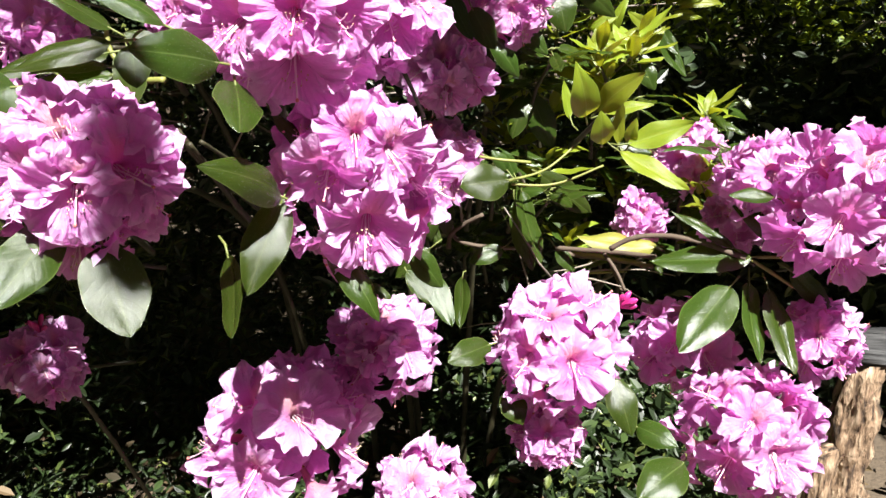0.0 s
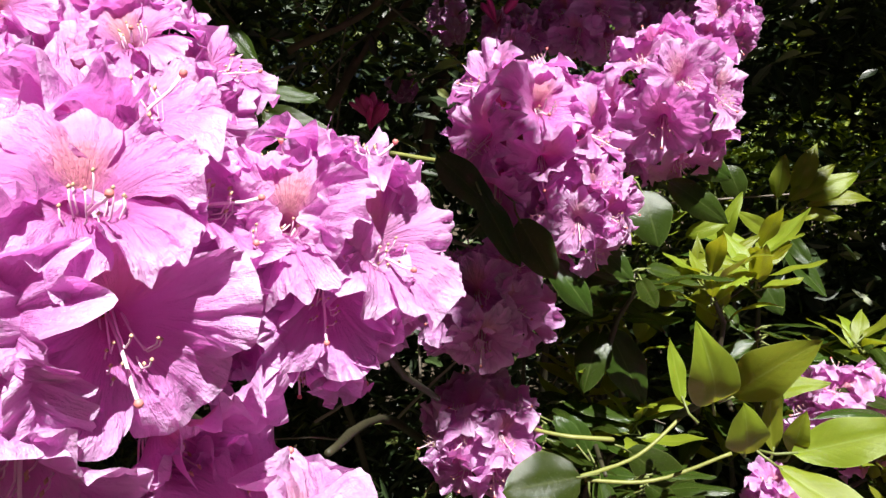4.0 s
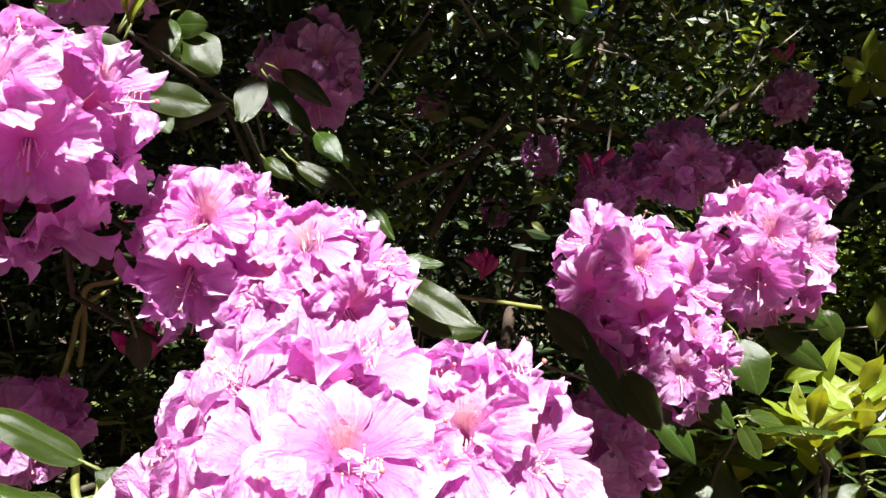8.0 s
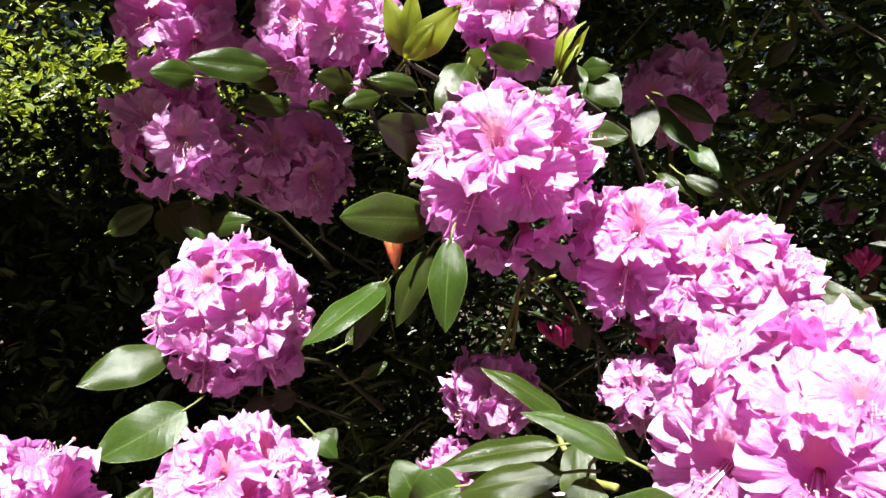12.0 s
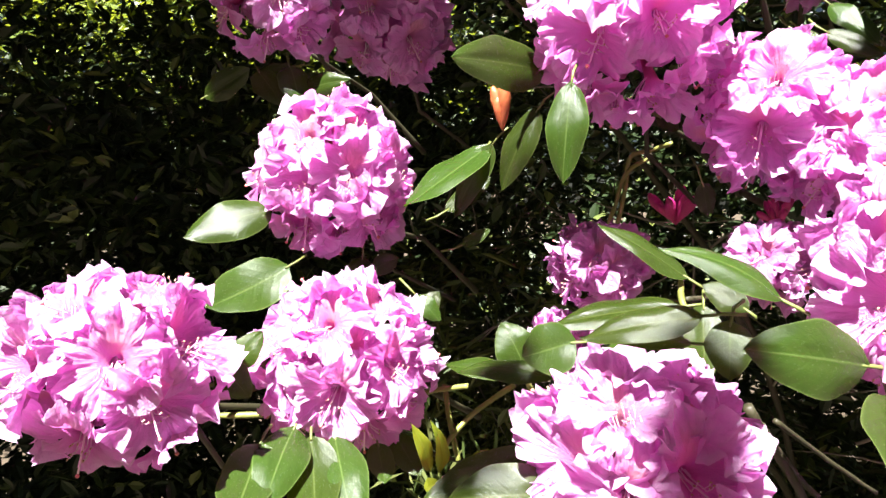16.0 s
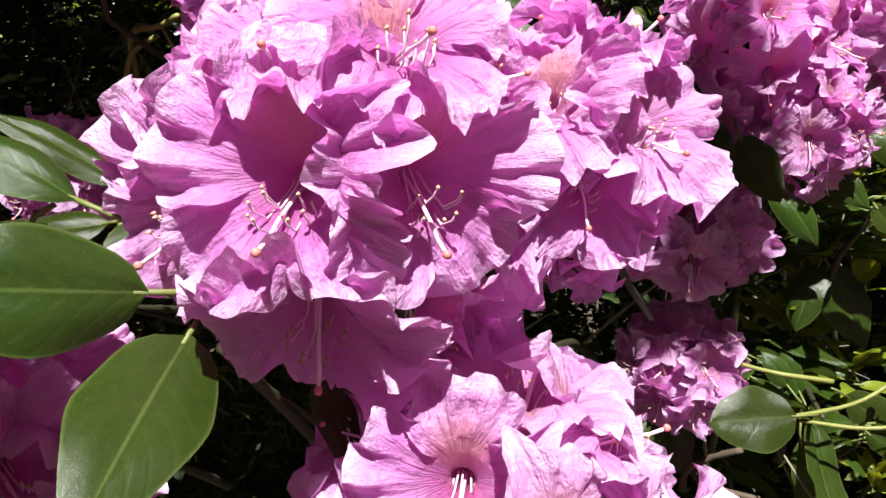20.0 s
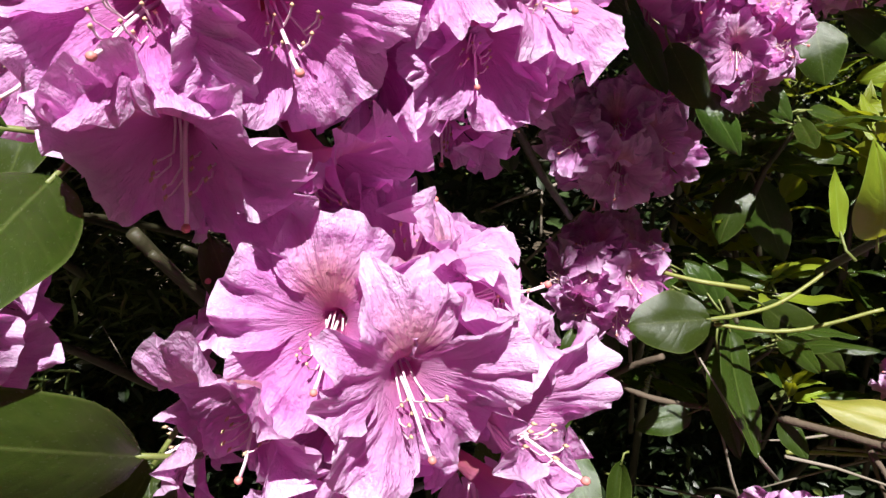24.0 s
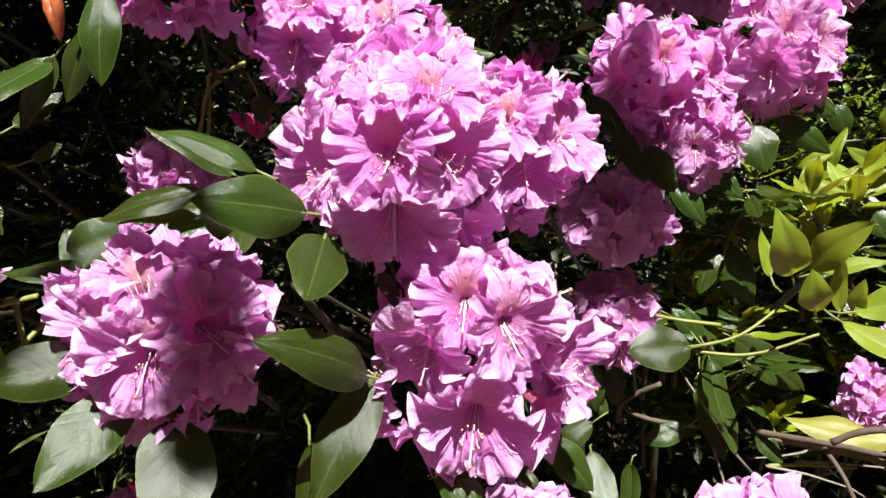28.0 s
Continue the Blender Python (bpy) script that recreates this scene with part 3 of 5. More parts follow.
flower_truss(40, (-0.682, 0.574, 1.650), 0.063, (0.736, -0.520, 0.434), [(-62, 8), (-106, -21), (-21, -14)], 17, 0, "round sunlit truss of ruffled mauve-pink rhododendron flowers")
flower_truss(41, (-0.634, 0.691, 1.634), 0.067, (0.654, -0.609, 0.449), [(-123, 54), (-87, 71), (-6, -26), (-87, -36)], 17, 0, "round sunlit truss of ruffled mauve-pink rhododendron flowers")
flower_truss(42, (-0.292, 1.008, 1.731), 0.063, (0.311, -0.860, 0.405), [(-130, 40), (-8, 60), (-55, -53), (-114, -16)], 15, 0, "round sunlit truss of ruffled mauve-pink rhododendron flowers")
flower_truss(43, (-0.067, 1.560, 1.721), 0.042, (0.104, -0.877, 0.469), [(-62, 7)], 6, 0, "round sunlit truss of ruffled mauve-pink rhododendron flowers")
flower_truss(44, (-0.270, 1.558, 1.825), 0.028, (0.219, -0.878, 0.425), [], 5, 0, "round sunlit truss of ruffled mauve-pink rhododendron flowers")
flower_truss(45, (-0.166, 1.683, 1.631), 0.025, (0.149, -0.850, 0.506), [], 5, 0, "round sunlit truss of ruffled mauve-pink rhododendron flowers")
flower_truss(46, (0.305, 1.390, 1.771), 0.035, (-0.114, -0.891, 0.439), [], 6, 0, "small truss of mauve-pink rhododendron flowers in deep shade")
leafy_shoot(47, (-0.165, 0.563, 1.366), (-0.158, 0.802, 1.261), [
    ((-0.158, 0.501, 1.376), (-0.193, 0.443, 1.388), 0.034, -71, "m"),
    ((-0.198, 0.519, 1.400), (-0.251, 0.496, 1.428), 0.023, -17, "m"),
    ((-0.150, 0.507, 1.362), (-0.131, 0.443, 1.339), 0.034, -29, "m"),
    ((-0.236, 0.515, 1.389), (-0.298, 0.496, 1.373), 0.024, -28, "m"),
    ((-0.243, 0.522, 1.372), (-0.295, 0.507, 1.371), 0.015, -18, "m"),
    ((-0.224, 0.520, 1.387), (-0.219, 0.506, 1.359), 0.025, -11, "m"),
    ((-0.136, 0.560, 1.334), (-0.111, 0.539, 1.307), 0.015, -6, "m"),
], "dark leathery green rhododendron leaves in a whorl")
leafy_shoot(48, (-0.116, 0.572, 1.254), (-0.089, 0.811, 1.139), [
    ((-0.121, 0.498, 1.282), (-0.152, 0.432, 1.320), 0.030, -64, "m"),
    ((-0.123, 0.507, 1.278), (-0.144, 0.466, 1.219), 0.033, -25, "m"),
    ((-0.096, 0.537, 1.231), (-0.053, 0.509, 1.180), 0.026, 4, "m"),
    ((-0.046, 0.630, 1.229), (-0.026, 0.630, 1.194), 0.021, 32, "m"),
    ((-0.036, 0.658, 1.188), (-0.003, 0.662, 1.146), 0.027, 37, "m"),
], "dark leathery green rhododendron leaves in a whorl")
leafy_shoot(49, (-0.315, 0.570, 1.258), (-0.343, 0.788, 1.142), [
    ((-0.256, 0.498, 1.245), (-0.229, 0.464, 1.187), 0.048, -7, "m"),
    ((-0.289, 0.502, 1.261), (-0.310, 0.441, 1.219), 0.039, -41, "m"),
    ((-0.309, 0.495, 1.279), (-0.362, 0.455, 1.275), 0.038, -51, "m"),
    ((-0.356, 0.568, 1.326), (-0.428, 0.548, 1.327), 0.023, -14, "m"),
    ((-0.340, 0.569, 1.354), (-0.363, 0.537, 1.345), 0.037, -61, "m"),
    ((-0.170, 0.517, 1.232), (-0.156, 0.464, 1.185), 0.026, 44, "m"),
], "dark leathery green rhododendron leaves in a whorl")
leafy_shoot(50, (0.112, 0.959, 1.185), (0.120, 1.211, 1.127), [
    ((0.086, 0.923, 1.198), (0.020, 0.894, 1.196), 0.051, -46, "m"),
    ((0.125, 1.092, 1.290), (0.104, 1.068, 1.229), 0.038, -8, "m"),
    ((0.136, 1.106, 1.288), (0.173, 1.104, 1.205), 0.044, 44, "m"),
    ((0.102, 0.984, 1.150), (0.130, 0.967, 1.052), 0.037, -0, "m"),
    ((0.094, 1.018, 1.189), (0.071, 1.016, 1.220), 0.021, -51, "m"),
    ((0.105, 1.020, 1.182), (0.087, 1.020, 1.220), 0.020, -41, "m"),
    ((0.144, 1.031, 1.181), (0.225, 1.044, 1.118), 0.042, 56, "m"),
    ((-0.028, 0.980, 1.157), (-0.017, 0.975, 1.095), 0.032, 7, "m"),
    ((-0.056, 0.992, 1.145), (-0.065, 0.983, 1.096), 0.040, -12, "m"),
    ((0.001, 1.028, 1.145), (0.005, 1.022, 1.088), 0.029, -3, "m"),
], "dark leathery green rhododendron leaves in a whorl")
leafy_shoot(51, (0.097, 1.088, 1.459), (0.095, 1.288, 1.371), [
    ((-0.036, 0.949, 1.472), (0.014, 0.944, 1.424), 0.031, 53, "m"),
    ((0.001, 0.944, 1.440), (0.035, 0.933, 1.376), 0.026, 27, "m"),
    ((0.035, 0.950, 1.415), (0.065, 0.939, 1.364), 0.034, 38, "m"),
    ((0.063, 0.984, 1.378), (0.102, 0.976, 1.326), 0.028, 45, "m"),
    ((0.109, 1.019, 1.389), (0.144, 1.012, 1.354), 0.024, 52, "m"),
    ((0.158, 1.050, 1.438), (0.172, 1.034, 1.384), 0.045, 22, "m"),
    ((0.189, 1.080, 1.448), (0.252, 1.079, 1.403), 0.031, 66, "m"),
    ((0.211, 1.100, 1.475), (0.259, 1.098, 1.449), 0.031, 67, "m"),
    ((0.267, 1.144, 1.464), (0.285, 1.144, 1.425), 0.029, 55, "m"),
], "dark leathery green rhododendron leaves in a whorl")
leafy_shoot(52, (0.175, 0.816, 1.292), (0.180, 0.997, 1.226), [
    ((0.162, 0.816, 1.296), (0.141, 0.770, 1.355), 0.034, -133, "n"),
    ((0.175, 0.817, 1.302), (0.211, 0.773, 1.348), 0.032, 76, "n"),
    ((0.189, 0.837, 1.296), (0.240, 0.821, 1.310), 0.017, 28, "n"),
    ((0.180, 0.804, 1.266), (0.170, 0.777, 1.306), 0.027, -142, "n"),
    ((0.202, 0.815, 1.263), (0.196, 0.800, 1.318), 0.017, -54, "n"),
    ((0.210, 0.805, 1.266), (0.276, 0.781, 1.294), 0.030, 47, "n"),
    ((0.200, 0.804, 1.258), (0.267, 0.754, 1.224), 0.027, 20, "n"),
    ((0.214, 0.815, 1.262), (0.215, 0.798, 1.296), 0.016, 138, "n"),
    ((0.147, 0.835, 1.291), (0.138, 0.839, 1.336), 0.014, 0, "n"),
], "bright yellow-green young rhododendron leaves on a shoot")
leafy_shoot(53, (0.369, 1.237, 1.398), (0.356, 1.491, 1.295), [
    ((0.354, 1.229, 1.426), (0.360, 1.224, 1.479), 0.023, -2, "n"),
    ((0.377, 1.231, 1.429), (0.397, 1.227, 1.492), 0.027, 21, "n"),
    ((0.385, 1.230, 1.424), (0.448, 1.226, 1.455), 0.028, 52, "n"),
    ((0.389, 1.230, 1.416), (0.463, 1.224, 1.426), 0.022, 35, "n"),
    ((0.381, 1.229, 1.409), (0.427, 1.220, 1.401), 0.016, 62, "n"),
    ((0.367, 1.229, 1.422), (0.420, 1.226, 1.467), 0.023, 46, "n"),
    ((0.362, 1.226, 1.387), (0.392, 1.213, 1.342), 0.020, 51, "m"),
    ((0.358, 1.225, 1.380), (0.407, 1.211, 1.308), 0.032, 22, "m"),
    ((0.350, 1.225, 1.380), (0.302, 1.215, 1.411), 0.020, -72, "n"),
    ((0.331, 1.220, 1.334), (0.355, 1.206, 1.286), 0.033, 42, "m"),
    ((0.319, 1.222, 1.369), (0.312, 1.207, 1.320), 0.036, 13, "m"),
], "young yellow-green and dark mature rhododendron leaves together")
leafy_shoot(54, (0.252, 1.156, 1.334), (0.231, 1.399, 1.275), [
    ((0.233, 1.134, 1.330), (0.232, 1.119, 1.387), 0.020, -35, "n"),
    ((0.240, 1.135, 1.337), (0.263, 1.121, 1.387), 0.018, 56, "n"),
    ((0.236, 1.134, 1.326), (0.294, 1.122, 1.390), 0.026, 10, "n"),
    ((0.226, 1.132, 1.316), (0.270, 1.116, 1.332), 0.018, 57, "n"),
    ((0.233, 1.137, 1.358), (0.194, 1.114, 1.347), 0.017, -45, "n"),
    ((0.219, 1.133, 1.330), (0.177, 1.114, 1.360), 0.021, -74, "n"),
    ((0.215, 1.132, 1.316), (0.167, 1.111, 1.326), 0.020, -61, "n"),
    ((0.240, 1.133, 1.316), (0.246, 1.111, 1.288), 0.021, 14, "n"),
    ((0.223, 1.139, 1.386), (0.264, 1.122, 1.404), 0.020, 62, "n"),
    ((0.261, 1.139, 1.372), (0.278, 1.126, 1.435), 0.020, 29, "n"),
], "bright yellow-green young rhododendron leaves on a shoot")
leafy_shoot(55, (0.404, 0.863, 1.097), (0.411, 1.053, 1.047), [
    ((0.400, 0.867, 1.107), (0.277, 0.894, 1.092), 0.046, -16, "m"),
    ((0.364, 0.836, 1.078), (0.285, 0.774, 1.018), 0.060, -6, "m"),
    ((0.388, 0.837, 1.083), (0.384, 0.769, 1.003), 0.036, -28, "m"),
    ((0.413, 0.835, 1.076), (0.420, 0.756, 0.997), 0.041, -16, "m"),
    ((0.382, 0.880, 1.115), (0.307, 0.916, 1.157), 0.022, -7, "m"),
    ((0.452, 0.860, 1.090), (0.520, 0.872, 1.033), 0.032, 56, "m"),
    ((0.427, 0.853, 1.131), (0.371, 0.892, 1.184), 0.031, -19, "m"),
    ((0.401, 0.833, 1.196), (0.346, 0.834, 1.199), 0.020, -35, "m"),
], "dark leathery green rhododendron leaves in a whorl")
leafy_shoot(56, (0.168, 0.869, 0.920), (0.190, 1.066, 0.855), [
    ((0.215, 0.800, 0.968), (0.233, 0.759, 0.909), 0.039, 14, "m"),
    ((0.080, 0.813, 0.942), (0.099, 0.782, 0.911), 0.036, 12, "m"),
    ((0.058, 0.815, 1.008), (0.004, 0.772, 1.006), 0.037, -31, "m"),
    ((0.249, 0.798, 0.898), (0.289, 0.755, 0.897), 0.034, 32, "m"),
    ((0.298, 0.748, 0.877), (0.230, 0.701, 0.859), 0.053, -9, "m"),
    ((-0.020, 0.920, 1.069), (0.010, 0.868, 1.009), 0.032, 9, "m"),
    ((0.025, 0.917, 1.062), (0.022, 0.876, 1.002), 0.026, 33, "m"),
    ((-0.052, 0.920, 1.069), (-0.012, 0.886, 1.032), 0.027, 21, "m"),
    ((-0.106, 0.840, 1.080), (-0.063, 0.828, 1.045), 0.031, 30, "m"),
], "dark leathery green rhododendron leaves in a whorl")
leafy_shoot(57, (0.110, 0.995, 1.171), (0.139, 1.245, 1.101), [
    ((0.112, 0.994, 1.167), (0.135, 0.922, 1.078), 0.042, -30, "m"),
    ((0.176, 1.042, 1.061), (0.203, 1.031, 1.027), 0.023, 37, "m"),
    ((-0.070, 0.973, 1.102), (-0.085, 0.940, 1.066), 0.033, -10, "m"),
    ((-0.038, 1.010, 1.116), (-0.004, 0.999, 1.085), 0.029, 34, "m"),
    ((-0.020, 0.949, 1.092), (-0.069, 0.936, 1.054), 0.029, -37, "m"),
    ((0.088, 0.996, 1.077), (0.038, 0.989, 1.057), 0.029, -39, "m"),
], "dark leathery green rhododendron leaves in a whorl")
leafy_shoot(58, (0.350, 1.059, 1.050), (0.378, 1.282, 0.953), [
    ((0.337, 1.061, 1.058), (0.211, 1.077, 1.070), 0.043, -15, "y"),
], "single yellowing rhododendron leaf on a twig")
leafy_shoot(59, (-0.619, 0.602, 1.437), (-0.637, 0.858, 1.338), [
    ((-0.598, 0.513, 1.442), (-0.634, 0.451, 1.421), 0.038, -50, "m"),
    ((-0.583, 0.518, 1.395), (-0.594, 0.446, 1.366), 0.046, -44, "m"),
    ((-0.485, 0.666, 1.501), (-0.507, 0.578, 1.446), 0.037, -18, "m"),
    ((-0.530, 0.663, 1.441), (-0.498, 0.690, 1.473), 0.022, 50, "m"),
    ((-0.503, 0.653, 1.410), (-0.483, 0.669, 1.425), 0.012, 63, "m"),
    ((-0.564, 0.586, 1.400), (-0.567, 0.580, 1.368), 0.024, -47, "m"),
    ((-0.556, 0.590, 1.389), (-0.538, 0.604, 1.400), 0.019, 65, "m"),
    ((-0.502, 0.588, 1.370), (-0.484, 0.598, 1.349), 0.018, 38, "m"),
], "dark leathery green rhododendron leaves in a whorl")
leafy_shoot(60, (-0.372, 0.696, 1.531), (-0.344, 0.947, 1.460), [
    ((-0.409, 0.635, 1.555), (-0.416, 0.529, 1.550), 0.042, -82, "m"),
    ((-0.403, 0.651, 1.614), (-0.415, 0.570, 1.630), 0.041, -101, "m"),
    ((-0.354, 0.582, 1.533), (-0.355, 0.573, 1.463), 0.029, -27, "m"),
    ((-0.431, 0.664, 1.530), (-0.462, 0.653, 1.460), 0.028, -55, "m"),
    ((-0.478, 0.664, 1.502), (-0.512, 0.650, 1.436), 0.027, -46, "m"),
    ((-0.309, 0.722, 1.635), (-0.268, 0.744, 1.629), 0.025, 76, "m"),
    ((-0.344, 0.711, 1.522), (-0.329, 0.720, 1.510), 0.015, 62, "m"),
    ((-0.340, 0.703, 1.671), (-0.315, 0.718, 1.659), 0.018, 77, "m"),
    ((-0.306, 0.713, 1.466), (-0.302, 0.717, 1.438), 0.017, 5, "m"),
], "dark leathery green rhododendron leaves in a whorl")
leafy_shoot(61, (-0.291, 0.642, 1.380), (-0.300, 0.835, 1.320), [
    ((-0.291, 0.644, 1.395), (-0.345, 0.610, 1.435), 0.024, -21, "m"),
    ((-0.290, 0.630, 1.376), (-0.369, 0.580, 1.362), 0.034, -16, "m"),
    ((-0.286, 0.624, 1.358), (-0.354, 0.601, 1.352), 0.026, -16, "m"),
    ((-0.276, 0.634, 1.378), (-0.259, 0.591, 1.336), 0.027, -17, "m"),
    ((-0.248, 0.641, 1.376), (-0.277, 0.635, 1.393), 0.021, -49, "m"),
], "dark leathery green rhododendron leaves in a whorl")
leafy_shoot(62, (-0.408, 0.620, 1.310), (-0.435, 0.824, 1.218), [
    ((-0.408, 0.608, 1.315), (-0.447, 0.558, 1.324), 0.023, -25, "m"),
    ((-0.407, 0.610, 1.319), (-0.424, 0.603, 1.354), 0.034, -24, "m"),
    ((-0.307, 0.574, 1.358), (-0.291, 0.532, 1.326), 0.031, -3, "m"),
    ((-0.359, 0.551, 1.275), (-0.392, 0.466, 1.259), 0.033, -43, "m"),
    ((-0.382, 0.598, 1.286), (-0.404, 0.582, 1.282), 0.015, -47, "m"),
], "dark leathery green rhododendron leaves in a whorl")
leafy_shoot(63, (-0.546, 0.546, 1.280), (-0.575, 0.781, 1.206), [
    ((-0.550, 0.473, 1.323), (-0.543, 0.420, 1.322), 0.030, -63, "m"),
    ((-0.499, 0.454, 1.290), (-0.457, 0.395, 1.264), 0.036, -22, "m"),
    ((-0.485, 0.457, 1.286), (-0.428, 0.412, 1.246), 0.036, -2, "m"),
    ((-0.476, 0.471, 1.284), (-0.414, 0.432, 1.242), 0.034, 2, "m"),
    ((-0.488, 0.527, 1.262), (-0.465, 0.511, 1.240), 0.022, -19, "m"),
    ((-0.496, 0.423, 1.288), (-0.456, 0.372, 1.260), 0.036, -20, "m"),
    ((-0.491, 0.549, 1.263), (-0.457, 0.541, 1.239), 0.025, 2, "m"),
    ((-0.504, 0.597, 1.354), (-0.492, 0.607, 1.372), 0.018, 59, "m"),
], "dark leathery green rhododendron leaves in a whorl")
leafy_shoot(64, (-0.423, 0.528, 1.247), (-0.435, 0.774, 1.163), [
    ((-0.432, 0.523, 1.254), (-0.432, 0.504, 1.294), 0.013, -98, "n"),
    ((-0.426, 0.527, 1.253), (-0.419, 0.513, 1.295), 0.013, -176, "n"),
    ((-0.417, 0.533, 1.253), (-0.386, 0.533, 1.278), 0.012, 34, "n"),
    ((-0.426, 0.526, 1.247), (-0.421, 0.505, 1.248), 0.013, -46, "n"),
    ((-0.420, 0.530, 1.247), (-0.394, 0.523, 1.245), 0.011, 19, "n"),
], "bright yellow-green young rhododendron leaves on a shoot")
leafy_shoot(65, (-0.572, 0.367, 1.312), (-0.584, 0.586, 1.212), [
    ((-0.589, 0.320, 1.332), (-0.598, 0.267, 1.329), 0.022, -60, "m"),
    ((-0.523, 0.409, 1.340), (-0.507, 0.423, 1.316), 0.024, 38, "m"),
    ((-0.533, 0.426, 1.331), (-0.516, 0.440, 1.358), 0.021, 63, "m"),
], "dark leathery green rhododendron leaves in a whorl")
leafy_shoot(66, (-0.507, 0.658, 1.703), (-0.534, 0.916, 1.651), [
    ((-0.524, 0.559, 1.689), (-0.566, 0.503, 1.690), 0.029, -85, "m"),
    ((-0.601, 0.541, 1.691), (-0.613, 0.501, 1.688), 0.026, -90, "m"),
    ((-0.473, 0.610, 1.678), (-0.481, 0.571, 1.679), 0.023, -96, "m"),
    ((-0.533, 0.590, 1.660), (-0.549, 0.548, 1.661), 0.020, -89, "m"),
    ((-0.376, 0.649, 1.690), (-0.385, 0.614, 1.638), 0.034, -48, "m"),
    ((-0.334, 0.683, 1.693), (-0.352, 0.639, 1.694), 0.024, -95, "m"),
    ((-0.452, 0.621, 1.667), (-0.462, 0.583, 1.653), 0.018, -79, "m"),
    ((-0.705, 0.507, 1.709), (-0.646, 0.506, 1.689), 0.021, 54, "m"),
    ((-0.496, 0.610, 1.658), (-0.495, 0.577, 1.656), 0.015, -96, "m"),
    ((-0.432, 0.654, 1.677), (-0.454, 0.608, 1.680), 0.021, -90, "m"),
    ((-0.547, 0.592, 1.687), (-0.553, 0.556, 1.681), 0.017, -89, "m"),
    ((-0.383, 0.679, 1.693), (-0.375, 0.649, 1.702), 0.023, -143, "m"),
], "dark leathery green rhododendron leaves in a whorl")
leafy_shoot(67, (-0.388, 0.575, 1.674), (-0.373, 0.823, 1.622), [
    ((-0.390, 0.574, 1.678), (-0.389, 0.549, 1.720), 0.021, -137, "n"),
    ((-0.386, 0.576, 1.676), (-0.339, 0.576, 1.709), 0.026, 97, "n"),
    ((-0.388, 0.575, 1.676), (-0.370, 0.559, 1.722), 0.020, 122, "n"),
    ((-0.390, 0.574, 1.676), (-0.357, 0.568, 1.697), 0.015, 105, "n"),
], "bright yellow-green young rhododendron leaves on a shoot")
leafy_shoot(68, (-0.328, 0.732, 1.684), (-0.310, 0.941, 1.594), [
    ((-0.329, 0.730, 1.695), (-0.303, 0.729, 1.738), 0.013, 39, "n"),
    ((-0.327, 0.731, 1.694), (-0.298, 0.733, 1.731), 0.013, 41, "n"),
    ((-0.328, 0.731, 1.695), (-0.318, 0.722, 1.732), 0.011, 49, "n"),
    ((-0.326, 0.732, 1.689), (-0.308, 0.729, 1.717), 0.010, 55, "n"),
], "bright yellow-green young rhododendron leaves on a shoot")
leafy_shoot(69, (-0.289, 0.887, 1.693), (-0.319, 1.071, 1.630), [
    ((-0.277, 0.838, 1.679), (-0.281, 0.817, 1.632), 0.027, -19, "m"),
    ((-0.277, 0.861, 1.681), (-0.236, 0.863, 1.628), 0.024, 25, "m"),
    ((-0.267, 0.865, 1.690), (-0.221, 0.869, 1.657), 0.021, 63, "m"),
    ((-0.249, 0.858, 1.604), (-0.208, 0.859, 1.580), 0.017, 59, "m"),
    ((-0.194, 0.867, 1.576), (-0.161, 0.864, 1.536), 0.019, 11, "m"),
    ((-0.274, 0.845, 1.607), (-0.245, 0.839, 1.587), 0.014, 51, "m"),
    ((-0.340, 0.802, 1.721), (-0.336, 0.784, 1.679), 0.026, -8, "m"),
    ((-0.326, 0.810, 1.710), (-0.297, 0.805, 1.673), 0.034, 39, "m"),
    ((-0.336, 0.805, 1.715), (-0.303, 0.799, 1.712), 0.023, 78, "m"),
    ((-0.247, 0.970, 1.640), (-0.221, 0.964, 1.608), 0.020, 40, "m"),
], "dark leathery green rhododendron leaves in a whorl")
leafy_shoot(70, (-0.419, 0.877, 1.733), (-0.391, 1.072, 1.630), [
    ((-0.376, 0.836, 1.676), (-0.386, 0.813, 1.704), 0.022, -101, "m"),
    ((-0.369, 0.839, 1.643), (-0.300, 0.831, 1.653), 0.025, 74, "m"),
    ((-0.399, 0.870, 1.730), (-0.326, 0.865, 1.691), 0.032, 61, "m"),
    ((-0.391, 0.832, 1.706), (-0.370, 0.817, 1.659), 0.022, -6, "m"),
    ((-0.407, 0.808, 1.707), (-0.450, 0.779, 1.731), 0.020, -68, "m"),
    ((-0.363, 0.868, 1.710), (-0.392, 0.842, 1.712), 0.019, -83, "m"),
    ((-0.274, 0.899, 1.614), (-0.242, 0.886, 1.581), 0.017, 1, "m"),
    ((-0.256, 0.902, 1.608), (-0.209, 0.892, 1.584), 0.019, 43, "m"),
    ((-0.262, 0.940, 1.649), (-0.231, 0.927, 1.617), 0.023, 36, "m"),
    ((-0.362, 0.819, 1.651), (-0.339, 0.804, 1.625), 0.020, 13, "m"),
], "dark leathery green rhododendron leaves in a whorl")
